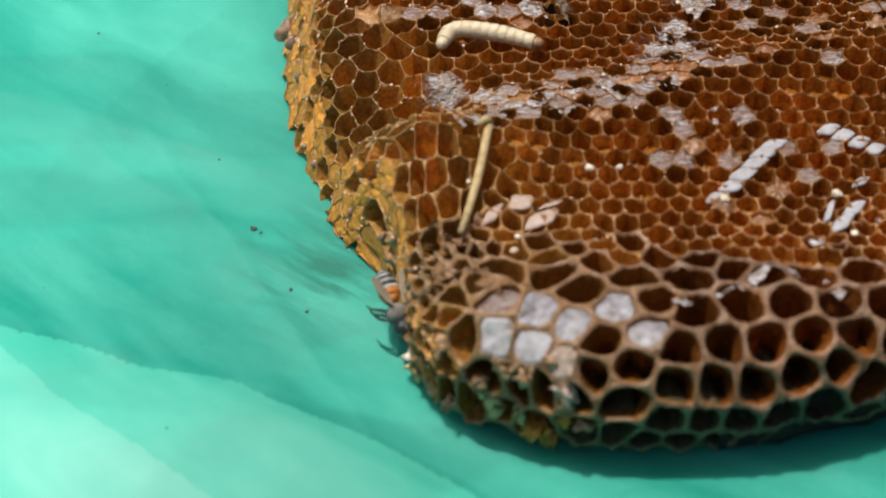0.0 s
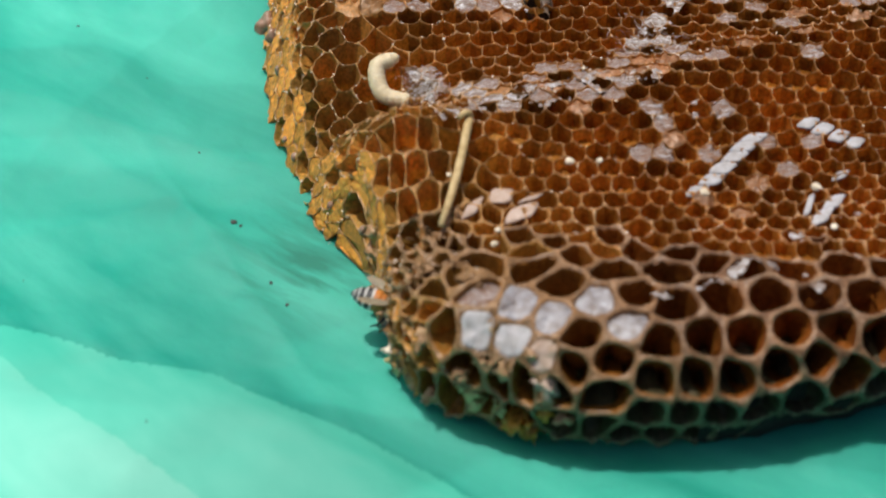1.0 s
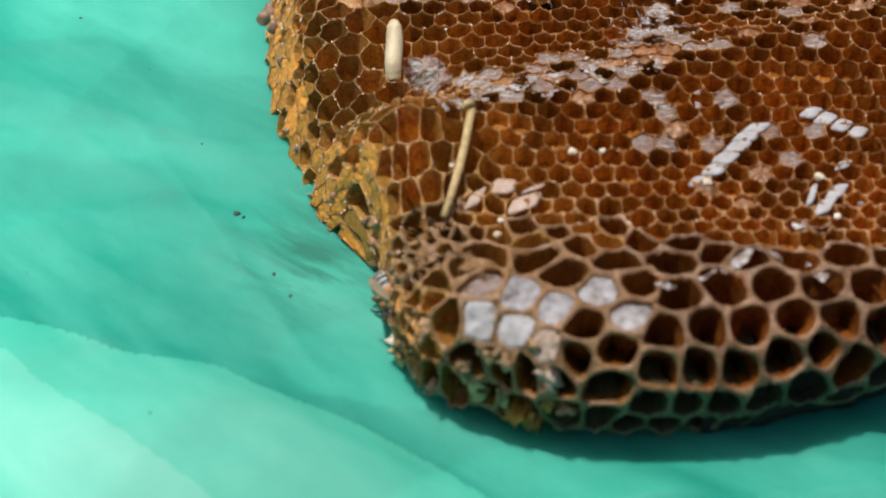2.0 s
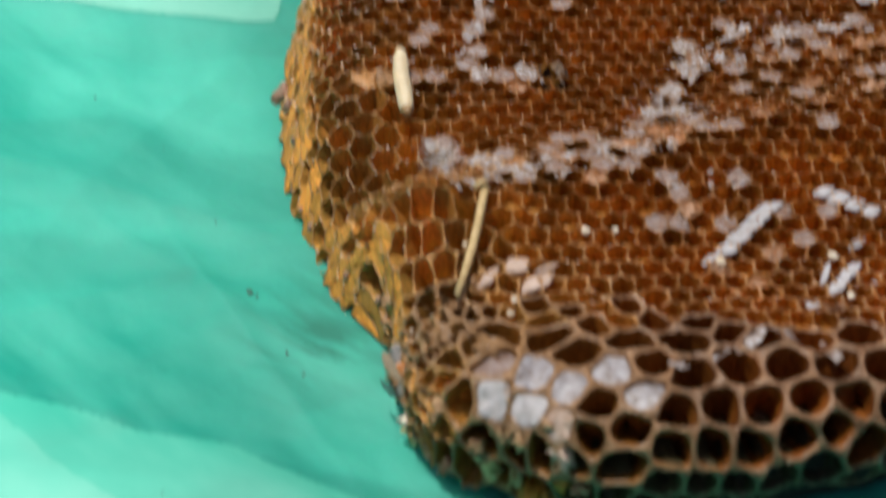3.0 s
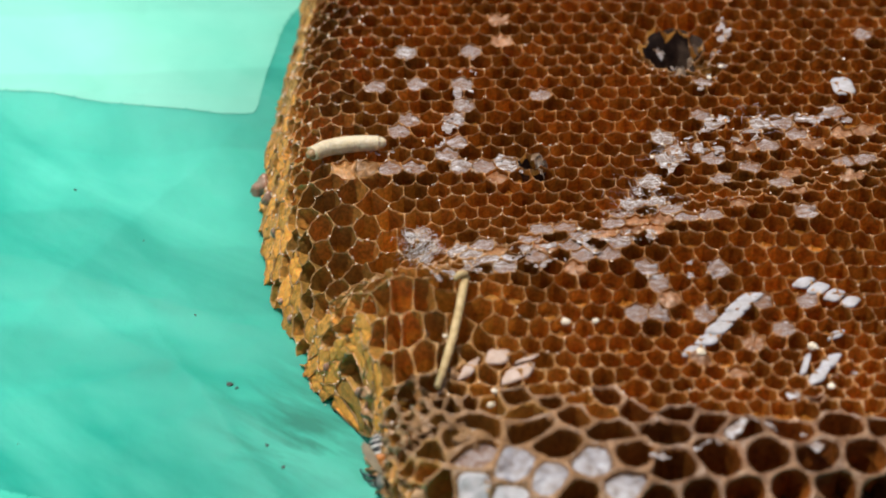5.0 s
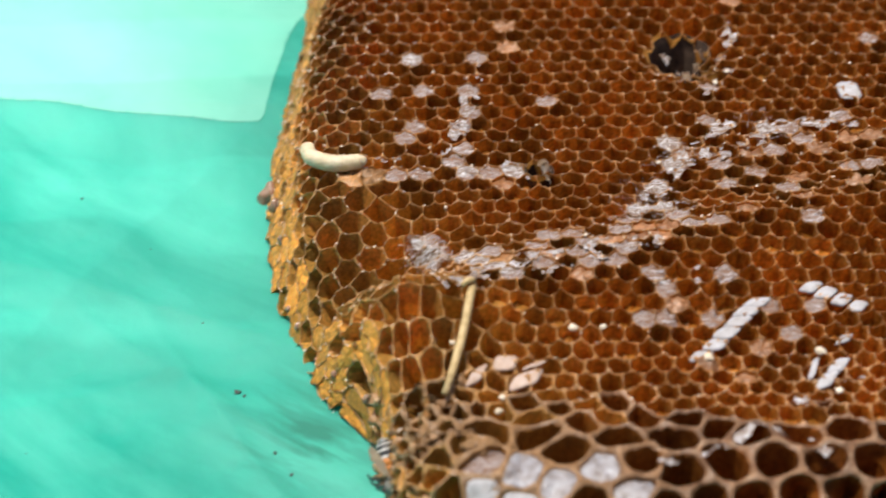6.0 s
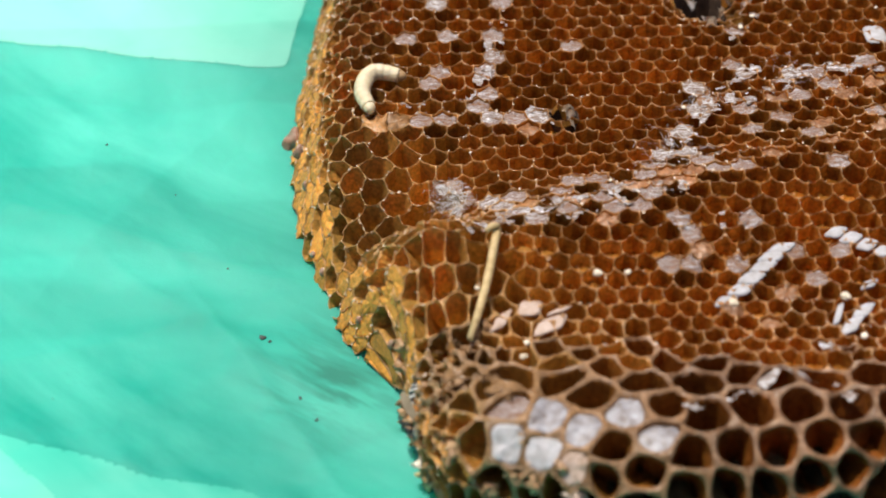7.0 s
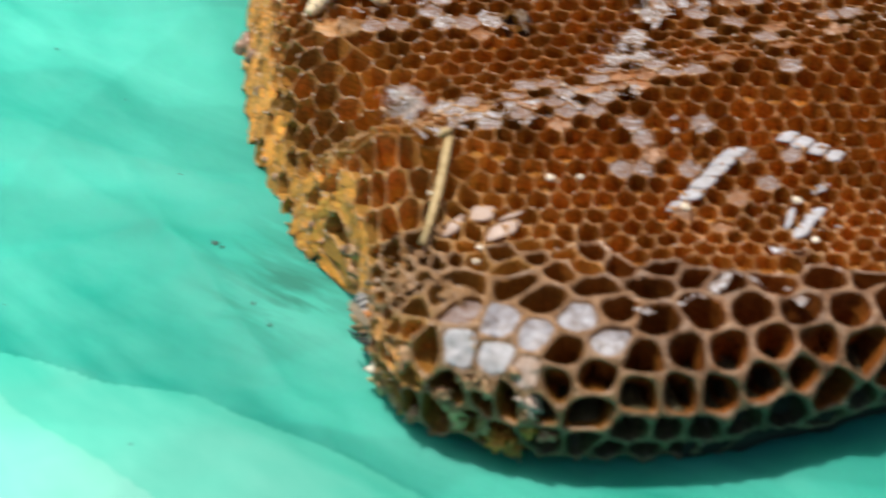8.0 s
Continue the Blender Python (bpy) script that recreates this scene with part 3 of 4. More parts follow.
KNOBS = [(-24.8, 32.0, 1.5), (-22.4, 27.0, 0.9), (-25.0, 45.0, 0.9), (-20.0, 18.4, 0.6), (-19.0, 7.6, 0.6), (-17.2, 4.6, 0.5), (-14.4, -7.4, 0.5), (-13.0, -11.8, 0.6), (-12.6, -13.0, 0.5)]  # x, y, size
WEBBED = [(25.5, 17.1), (27.6, 12.8), (23.2, 12.2), (28.5, 22.9), (30.1, 26.2), (40.4, 30.2)]
# x, y, size and wax of chewed lumps
TORN_LUMPS = [(-10.6, -25.3, 1.0, CREAM), (-12.2, -25.9, 0.9, TORN_WAX), (-9.1, -32.8, 0.7, TISSUE), (-4.3, -38.3, 0.7, TISSUE), (2.6, -38.9, 0.9, TORN_WAX), (2.9, -41.0, 0.8, TORN_WAX), (2.5, -36.8, 0.8, TISSUE),
              (6.7, -43.7, 1.0, GOLD), (7.7, -45.2, 1.3, GOLD), (10.6, -42.2, 1.0, GOLD), (11.6, -39.4, 0.8, TISSUE), (5.5, -41.6, 0.7, TORN_WAX), (13.0, -42.4, 0.7, TISSUE), (8.0, -36.1, 0.9, TISSUE),
              (6.1, -35.5, 0.8, TISSUE), (10.7, -34.4, 0.8, TISSUE), (11.8, -37.7, 0.9, PINK), (7.4, -31.3, 0.7, TISSUE), (7.7, -34.4, 0.9, TISSUE)]
LARGE_CAPS = [(10.0, -29.4), (13.2, -30.8), (17.6, -28.4), (5.8, -31.8), (9.2, -33.0), (12.0, -35.2), (20.4, -32.0), (6.4, -28.2)]


def build_lid(comb, base, mid, wide, tall, mat, name, label):
    """A flush lozenge of papery wax that closes one cell, draped on the comb."""
    c, w, t = (np.array(v, float) for v in (mid, wide, tall))
    rng = random.Random(int(c[0] * 31 + c[1] * 17))
    rim = []
    for j in range(20):
        k = 2 * math.pi * j / 20
        x, y = math.cos(k), math.sin(k)
        f = (abs(x) ** 5 + abs(y) ** 5) ** -0.2 * rng.uniform(0.93, 1.03)
        rim.append((x * f / 2, y * f / 2))
    at = on_comb([c])[0]
    bm = bmesh.new()
    loops = []
    for f, up in ((1.0, -0.2), (0.97, 0.02), (0.7, 0.05), (0.35, 0.07)):
        q = np.array([c + w * x * f * 0.92 + t * y * f * 1.10 for x, y in rim])
        pts, nn = on_comb(q), comb_normal(q)
        loops.append([bm.verts.new(Vector(a + m * (up + 0.10 * noise.noise(Vector(a) * 1.1)) - at) * 0.001) for a, m in zip(pts, nn)])
    for a, b in zip(loops, loops[1:]):
        for j in range(20):
            bm.faces.new((a[j], a[(j + 1) % 20], b[(j + 1) % 20], b[j])).smooth = True
    bm.faces.new(loops[-1]).smooth = True
    ob = part(name, bm, mat, comb, label)
    ob.location = (Vector(at) - base) * 0.001


SILK_LINES = [(2.0, [(3.8, -3.2), (8.6, 0.4), (13.6, 3.3), (19.0, 4.4), (24.5, 5.3)]),
              (1.4, [(21.4, 11.6), (25.3, 15.3), (29.0, 20.1), (31.4, 25.6), (35.8, 30.7)]),
              (1.8, [(31.2, 22.9), (38.6, 27.2), (43.6, 30.6), (49.6, 31.7)]),
              (1.3, [(4.8, 21.6), (11.8, 22.2)]),
              (1.2, [(6.8, 43.2), (6.4, 37.4), (5.0, 29.4), (0.4, 23.1), (-6.0, 23.1)]),
              (0.9, [(34.3, 36.5), (37.8, 42.9)]),
              (1.1, [(24.5, -1.3), (32.5, 0.5)]),
              (0.9, [(38.3, 51.9), (37.7, 47.1), (36.5, 45.5)]),
              (0.8, [(29.9, 49.5), (32.0, 46.4)]),
              (1.0, [(-0.6, 10.3), (1.6, 5.0)]),
              (1.1, [(30.2, -25.2), (33.6, -21.8), (37.2, -22.6), (40.0, -26.0)]),
              (0.9, [(38.2, -16.4), (41.2, -15.2), (44.8, -14.0)]),
              (0.8, [(23.4, -28.0), (26.8, -27.0), (29.0, -25.8)]),
              (1.0, [(4.6, 1.0), (11.0, -1.2), (18.2, 1.2), (24.4, 4.6)]),
              (1.0, [(5.6, 21.0), (10.0, 22.0), (11.8, 19.8)])]


def build_silk(comb, base, wide, line, seed):
    """A torn skin of silk along a line: it sags into the cells and is full of holes."""
    lo, hi = line.min(0) - wide * 1.5, line.max(0) + wide * 1.5
    xs, ys = np.arange(lo[0], hi[0], 0.2), np.arange(lo[1], hi[1], 0.2)
    q = np.array([(x, y) for y in ys for x in xs])
    a, b = line[:-1], line[1:]
    t = np.clip(((q[:, None] - a) * (b - a)).sum(2) / ((b - a) ** 2).sum(1), 0, 1)
    far = np.hypot(*(q[:, None] - a - t[..., None] * (b - a)).transpose(2, 0, 1)).min(1)
    sel = np.array([f < wide * (0.75 + 0.9 * noise.noise(Vector((x * 0.35, y * 0.35, seed)))) and noise.noise(Vector((x * 0.75, y * 0.75, seed + 5.5))) + 0.35 * noise.noise(Vector((x * 2.4, y * 2.4, seed))) > -0.06 for f, (x, y) in zip(far, q)])
    w = len(xs)
    bm = bmesh.new()
    made = {}

    def vert(i):
        if i not in made:
            c = on_comb([q[i]])[0]
            n = comb_normal([q[i]])[0]
            v = Vector(c)
            up = -0.06 + 0.34 * noise.noise(v * 0.7 + Vector((0, 0, seed))) + 0.12 * noise.noise(v * 2.6)
            made[i] = bm.verts.new((v + Vector(n) * (up + 0.4 * ruggedness(c)) - base) * 0.001)
        return made[i]

    for i in np.flatnonzero(sel):
        if (i + 1) % w and i + w + 1 < len(q) and sel[i + 1] and sel[i + w] and sel[i + w + 1]:
            bm.faces.new([vert(int(j)) for j in (i, i + 1, i + w + 1, i + w)]).smooth = True
    part("silk_skin", bm, SILK, comb, "torn greyish silk skin spun over the cells")


def build_scrap(comb, base, x, y, w, h, turn, bend, mat, name, label, rng):
    """A thin curled piece of torn wall that stands on the comb."""
    p, nn = Vector(on_comb([(x, y)])[0]), Vector(comb_normal([(x, y)])[0])
    bm = bmesh.new()
    t = Matrix.Rotation(turn, 3, nn) @ nn.orthogonal().normalized()
    t2 = nn.cross(t)
    grid = []
    for a_ in range(6):
        row = []
        for b_ in range(5):
            u, v = a_ / 5 - 0.5, b_ / 4
            q = t * u * w * (1 - 0.3 * v) + nn * (v * h * (1 - 0.5 * abs(u) * rng.random()) - 0.35) + t2 * (0.6 * u * u * w + bend * v * v * rng.uniform(0.8, 1.2))
            row.append(bm.verts.new((q + 0.1 * Vector((rng.random(), rng.random(), rng.random()))) * 0.001))
        grid.append(row)
    for r0, r1 in zip(grid, grid[1:]):
        for b_ in range(4):
            bm.faces.new((r0[b_], r1[b_], r1[b_ + 1], r0[b_ + 1])).smooth = True
    bmesh.ops.solidify(bm, geom=bm.faces[:], thickness=0.00012)
    ob = part(name, bm, mat, comb, label)
    ob.location = (p - base) * 0.001


def build_lump(comb, base, x, y, r, seed, mat, name):
    """A chewed lump of wax, pitted and drawn out, half sunk in the comb."""
    p, nn = Vector(on_comb([(x, y)])[0]), Vector(comb_normal([(x, y)])[0])
    bm = bmesh.new()
    bmesh.ops.create_icosphere(bm, subdivisions=3, radius=r * 0.001)
    rng = random.Random(seed)
    m = Matrix.Rotation(rng.uniform(0, 6.3), 3, nn) @ Matrix.Diagonal((rng.uniform(0.6, 1.5), rng.uniform(0.6, 1.3), 0.8))
    for v in bm.verts:
        v.co = m @ (v.co * (1 + 1.1 * noise.noise(v.co * 1700 + Vector((seed, 0, 0))) + 0.6 * noise.noise(v.co * 3600 + Vector((0, seed, 0)))))
    for f in bm.faces:
        f.smooth = True
    ob = part(name, bm, mat, comb)
    ob.location = (p - nn * r * 0.6 - base) * 0.001


def build_comb():
    comb = tagged(new("honeycomb"), "old brown honeycomb with open, torn and white-capped cells", "honeycomb")
    comb.location = (0.02, 0.01, 0.0006)
    base = Vector(comb.location) * 1000
    # the solid middle of the comb, under the cells
    bm = bmesh.new()
    a = smooth_ring(SHOULDER, 8)
    c = np.array((25.0, 20.0))
    low = []
    for p in a:
        e = p + (p - c) / np.hypot(*(p - c)) * 1.5
        low.append(bm.verts.new((Vector((*e, float(lower_edge(e[0], e[1])) + 0.2)) - base) * 0.001))
    high = [bm.verts.new((Vector((*(p + (c - p) * 0.06), float(height(*p)) - 10.4)) - base) * 0.001) for p in a]
    n = len(a)
    for j in range(n):
        bm.faces.new((low[j], low[(j + 1) % n], high[(j + 1) % n], high[j]))
    bm.faces.new(high)
    bm.faces.new(low[::-1])
    part("midrib", bm, [WALL], comb)
    # a dark strip added behind the lowest front cells, standing in for shade
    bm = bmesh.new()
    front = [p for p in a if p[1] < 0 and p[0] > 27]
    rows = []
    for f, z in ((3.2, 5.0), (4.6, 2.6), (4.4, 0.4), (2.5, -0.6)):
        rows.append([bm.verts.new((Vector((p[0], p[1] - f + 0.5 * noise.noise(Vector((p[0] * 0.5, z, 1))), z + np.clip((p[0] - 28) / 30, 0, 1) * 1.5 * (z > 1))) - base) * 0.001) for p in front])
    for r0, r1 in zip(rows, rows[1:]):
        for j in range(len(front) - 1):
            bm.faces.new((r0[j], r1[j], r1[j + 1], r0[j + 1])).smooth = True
    part("underside_shade", bm, [GAP_SHADE], comb, "dark strip below the comb front, added in place of shade")
    field = bmesh.new()
    order = np.argsort(CENTRES[:, 1])
    single = 0
    for k in order:
        if not BUILT[k]:
            continue
        if single < 300 and -30 < CENTRES[k][0] < 52:
            bm = bmesh.new()
            at = on_comb([CENTRES[k]])[0]
            cell_mesh(bm, k, at)
            # cells turned under the roll get the wax with shade painted in
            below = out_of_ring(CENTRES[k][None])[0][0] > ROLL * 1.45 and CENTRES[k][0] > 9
            ob = part("cell", bm, [SHADED_WALL, SHADED_RIM] if below else [OLD_WALL, OLD_RIM] if LARGE[k] or torn_at(at) > 0.35 else [WALL, RIM], comb)
            ob.location = (Vector(at) - base) * 0.001
            single += 1
        else:
            cell_mesh(field, k, base)
    part("cell_field", field, [WALL, RIM], comb, "shallow and deep open brown cells side by side", kind="stuff")
    for mid, wide, tall in WHITE_LIDS:
        build_lid(comb, base, mid, wide, tall, CAP, "capping", "flush bluish-white papery cell capping")
    for mid, wide, tall in PINK_LIDS:
        build_lid(comb, base, mid, wide, tall, PINK, "capping", "pinkish-white papery cell capping")
    for x, y in WHITE_CAPS:
        build_cap(comb, base, x, y, SILK, "capping", "flat whitish papery cell capping", 0.12, 0)
    for x, y in GREY_CAPS:
        build_cap(comb, base, x, y, GREY, "capping", "dull greyish cell capping, partly torn", 0.25, 1)
    for x, y in WEBBED:
        build_cap(comb, base, x, y, SILK, "capping", "cell closed with grey webbing", 0.05, 1)
    rng = random.Random(21)
    for k in range(len(CENTRES)):
        x, y = CENTRES[k]
        if not BUILT[k] or LARGE[k]:
            continue
        over = out_of_ring(CENTRES[k][None])[0][0]
        if over > 7.5 and x < 1 and y > -21:
            # low on the free edge the cells are closed by a golden skin
            if rng.random() < 0.85:
                build_cap(comb, base, x, y, GOLD, "capping", "golden wax skin over a shallow cell", rng.uniform(0.0, 0.15), 0)
            continue
        band = math.exp(-((y - 4.5 - 0.42 * (x - 16)) / 2.6) ** 2) if 3 < x < 52 else 0
        far_band = math.exp(-((y - 27 - 0.05 * (x - 40)) / 3.2) ** 2) if x > 30 else 0
        left_band = math.exp(-((y - 21 - 0.1 * x) / 2.2) ** 2) if -10 < x < 12 else 0
        if x < 7 and y < 18:
            continue
        if rng.random() < 0.42 * band + 0.3 * far_band + 0.35 * left_band + 0.02:
            build_cap(comb, base, x, y, GREY if rng.random() < 0.35 else CLAY, "capping", "thin brown film over a cell", rng.uniform(0.1, 0.5), 1)
    looks = [(MURKY, 0.1), (MURKY, 0.2), (MURKY, 0.25), (CAP, 0.0), (CAP, 0.05), (PINK, 0.0), (MURKY, 0.6), (GREY, 0.8)]
    for (x, y), (mat, sink) in zip(LARGE_CAPS, looks):
        build_cap(comb, base, x, y, mat, "capping", "stained whitish capping of a large cell" if mat in (MURKY, CAP) else "sunken dull capping of a large cell", sink, 0)
    # each pit gets a dark cup; its deep shade is painted on
    for x, y, r in HOLES:
        bm = bmesh.new()
        rim = [(x + math.cos(k) * r * (1 + 0.2 * noise.noise(Vector((math.cos(k), math.sin(k), x)))), y + math.sin(k) * r) for k in (2 * math.pi * j / 28 for j in range(28))]
        mid = np.array((x, y))
        loops = []
        for f, down in ((0.98, 0.3), (0.85, 1.4), (0.72, 3.5), (0.45, 6.0), (0.08, 9.0)):
            pts = on_comb([mid + (np.array(q) - mid) * f for q in rim])
            loops.append([bm.verts.new((Vector(q) - Vector((0, 0, down + 0.5 * noise.noise(Vector(q) * 0.9))) - base) * 0.001) for q in pts])
        for a, b in zip(loops, loops[1:]):
            for j in range(28):
                bm.faces.new((a[j], a[(j + 1) % 28], b[(j + 1) % 28], b[j])).smooth = True
        bm.faces.new(loops[-1])
        part("pit", bm, PIT_SHADE, comb, "pit gnawed through the cells, lined dark for its shade")
    for n, (wide, line) in enumerate(SILK_LINES):
        build_silk(comb, base, wide, np.array(line, float), n)
    # ragged scraps and chewed lumps of wax between the store cells and the front roll
    rng = random.Random(8)
    for i in range(20):
        x, y = (rng.gauss(0.6, 3.4), rng.gauss(-21, 4.0)) if i < 16 else (rng.gauss(-10.4, 1.6), rng.gauss(-15.5, 3.0))
        build_scrap(comb, base, x, y, rng.uniform(1.0, 2.4), rng.uniform(0.5, 1.0), rng.uniform(0, 6.28), 0.4, (TISSUE, OLD_RIM, RIM)[i % 3], "wax_scrap", "", rng)
    for i in range(22):
        x, y = (rng.gauss(-0.5, 3.8), rng.gauss(-22.5, 4.6)) if i < 10 else (rng.gauss(-10.4, 1.6), rng.gauss(-15.5, 2.8))
        build_lump(comb, base, x, y, rng.uniform(0.4, 0.85), i, (TISSUE, OLD_RIM)[i % 2], "wax_lump")
    # pale torn walls beside the pits
    for i, (x, y) in enumerate([(14.6, 21.2), (14.8, 19.4), (14.2, 22.8), (33.8, 46.4), (34.6, 48.0), (32.0, 39.8)]):
        build_scrap(comb, base, x, y, 1.5, 1.3, i * 1.1, 0.5, FLAKE, "torn_wall", "pale torn cell wall beside a pit", rng)
    # chewed pale lumps along the broken front corner
    for i, (x, y, r, mat) in enumerate(TORN_LUMPS):
        build_lump(comb, base, x, y, r, 60 + i, mat, "wax_lump")
    # a knob of dark wax on the free edge
    for x, y, r in KNOBS:
        p = Vector(on_comb([(x, y)])[0])
        bm = bmesh.new()
        bmesh.ops.create_icosphere(bm, subdivisions=3, radius=r * 0.00085)
        for v in bm.verts:
            v.co *= 1 + 0.6 * noise.noise(v.co * 900 + Vector((x, y, 0)))
            v.co.z *= 1.2
        for f in bm.faces:
            f.smooth = True
        ob = part("wax_knob", bm, KNOB, comb, "lumpy purplish brown wax knob")
        ob.location = (p - base) * 0.001
    return comb


def crease(x, y, px, py, turn, width, high):
    """A sharp fold in the film: a rise that falls off on both sides of a line through (px, py)."""
    c, s = math.cos(radians(turn)), math.sin(radians(turn))
    off = abs(-(x - px) * s + (y - py) * c)
    along = (x - px) * c + (y - py) * s
    return high * max(0.0, 1 - off / width) ** 1.6 * math.exp(-(along / 0.03) ** 2)


FOLDS = [  # x, y, direction, half width, height: metres and degrees
    (-0.036, 0.050, 176, 0.010, 0.0010), (-0.032, 0.012, 158, 0.006, 0.0008), (-0.024, -0.002, 140, 0.004, 0.0007), (-0.040, 0.030, 128, 0.005, 0.0006),
    (-0.030, -0.028, 152, 0.009, 0.0003), (-0.044, -0.006, 20, 0.008, 0.0007), (-0.018, -0.012, 120, 0.003, 0.0006), (-0.010, -0.034, 150, 0.006, 0.0008),
    (-0.034, 0.022, 60, 0.006, 0.0006), (0.030, -0.044, 8, 0.006, 0.0012)]


def sheet_height(x, y):
    v = Vector((x, y, 0))
    z = 0.0010 * noise.noise(v * 18) - 0.0008
    z += 0.0007 * (abs(noise.noise(v * 38 + Vector((7, 1, 0)))) + 0.6 * abs(noise.noise(v * 85 + Vector((2, 9, 0)))))
    # flat facets that meet in creases, drawn out along the pull of the film
    for size, turn, high in ((24, -38, 0.075), (52, 20, 0.04)):
        c, w = math.cos(radians(turn)), math.sin(radians(turn))
        u = Vector(((x * c + y * w) * size * 0.6, (-x * w + y * c) * size, 0.37 * size))
        d = noise.voronoi(u)[0]
        z += high * (d[1] - d[0]) / size
    for f in FOLDS:
        z += crease(x, y, *f)
    # a swell that lifts the film before the front of the comb
    z += 0.0022 * math.exp(-((x - 0.024) / 0.007) ** 2 - ((y + 0.0445) / 0.0045) ** 2)
    z += 0.00016 * abs(noise.noise(v * 210 + Vector((1, 4, 0)))) + 0.00008 * abs(noise.noise(v * 420))
    return min(z, 0.0002) if -0.012 < x < 0.07 and -0.028 < y < 0.08 else z


PALE_PATCHES = [  # outlines in millimetres
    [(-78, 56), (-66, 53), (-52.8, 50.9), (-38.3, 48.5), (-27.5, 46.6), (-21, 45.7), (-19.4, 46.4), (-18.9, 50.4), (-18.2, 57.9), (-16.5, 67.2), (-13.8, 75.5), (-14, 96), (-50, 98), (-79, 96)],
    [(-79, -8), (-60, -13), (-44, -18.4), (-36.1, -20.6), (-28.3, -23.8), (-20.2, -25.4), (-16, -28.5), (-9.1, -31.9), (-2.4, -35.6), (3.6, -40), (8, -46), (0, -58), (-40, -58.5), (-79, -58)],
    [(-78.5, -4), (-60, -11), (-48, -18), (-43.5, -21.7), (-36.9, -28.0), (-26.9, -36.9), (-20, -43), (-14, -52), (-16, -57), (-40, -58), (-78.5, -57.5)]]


def patch_mesh(outline, xs, ys, lift):
    """A thin layer that follows the sheet inside an outline."""
    ring = smooth_ring(outline, 4) * 0.001
    a, ab = ring, np.roll(ring, -1, 0) - ring
    xs, ys = xs[np.abs(xs) < 0.082], ys[np.abs(ys) < 0.105]
    half = (xs[2] - xs[1]) * 0.55
    spots = []
    for y in ys:
        q = np.column_stack([xs, np.full(len(xs), y)])
        t = np.clip(((q[:, None] - a) * ab).sum(2) / (ab * ab).sum(1), 0, 1)
        near = a + t[..., None] * ab
        dist = np.hypot(*(q[:, None] - near).transpose(2, 0, 1))
        k = dist.argmin(1)
        b = a + ab
        over = ((a[:, 1] > y) != (b[:, 1] > y)) & (q[:, None, 0] < a[:, 0] + (y - a[:, 1]) / np.where(ab[:, 1] == 0, 1e-9, ab[:, 1]) * ab[:, 0])
        inside = over.sum(1) % 2 == 1
        row = []
        for i in range(len(xs)):
            if dist[i, k[i]] < half:
                row.append((tuple(near[i, k[i]]), True))
            else:
                row.append((tuple(q[i]), bool(inside[i])) if inside[i] else None)
        spots.append(row)
    bm = bmesh.new()
    verts = [[bm.verts.new((*r[0], sheet_height(*r[0]) + lift)) if r else None for r in row] for row in spots]
    for r, s in zip(verts, verts[1:]):
        for i in range(len(xs) - 1):
            quad = (r[i], r[i + 1], s[i + 1], s[i])
            if all(quad):
                bm.faces.new(quad).smooth = True
    bmesh.ops.delete(bm, geom=[v for v in bm.verts if not v.link_faces], context="VERTS")
    return bm


def build_sheet():
    bm = bmesh.new()
    xs = np.concatenate([np.linspace(-0.45, -0.085, 24), np.linspace(-0.08, 0.07, 330), np.linspace(0.08, 0.45, 24)])
    ys = np.concatenate([np.linspace(-0.40, -0.065, 22), np.linspace(-0.06, 0.10, 330), np.linspace(0.11, 0.5, 24)])
    grid = [[bm.verts.new((x, y, sheet_height(x, y))) for x in xs] for y in ys]
    for r, s in zip(grid, grid[1:]):
        for i in range(len(xs) - 1):
            bm.faces.new((r[i], r[i + 1], s[i + 1], s[i])).smooth = True
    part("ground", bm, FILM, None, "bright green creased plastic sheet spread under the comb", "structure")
    # paler layers over the first; the front two carry sheen and glare as colour
    for outline, film in zip(PALE_PATCHES, (PALE_FILM, MID_FILM, GLARE_FILM)):
        flap = part("pale_patch", patch_mesh(outline, xs, ys, 0.00018 if film is GLARE_FILM else 0.00009), film, None, "paler green patch on the sheet, partly sheen painted as colour")
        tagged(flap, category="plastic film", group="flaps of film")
    # bare soil round the sheet, to the horizon
    bm = bmesh.new()
    rings = []
    for r in (0.2, 0.6, 2, 8, 60, 900):
        rings.append([bm.verts.new((r * math.cos(k), r * math.sin(k), -0.006 + 0.004 * noise.noise(Vector((r * math.cos(k), r * math.sin(k), 0)) * 3))) for k in (j * math.pi / 24 for j in range(48))])
    for r, s in zip(rings, rings[1:]):
        for j in range(48):
            bm.faces.new((r[j], s[j], s[(j + 1) % 48], r[(j + 1) % 48])).smooth = True
    bm.faces.new(rings[0])
    part("soil", bm, SOIL, None, "bare trodden brown soil around the sheet", "structure")


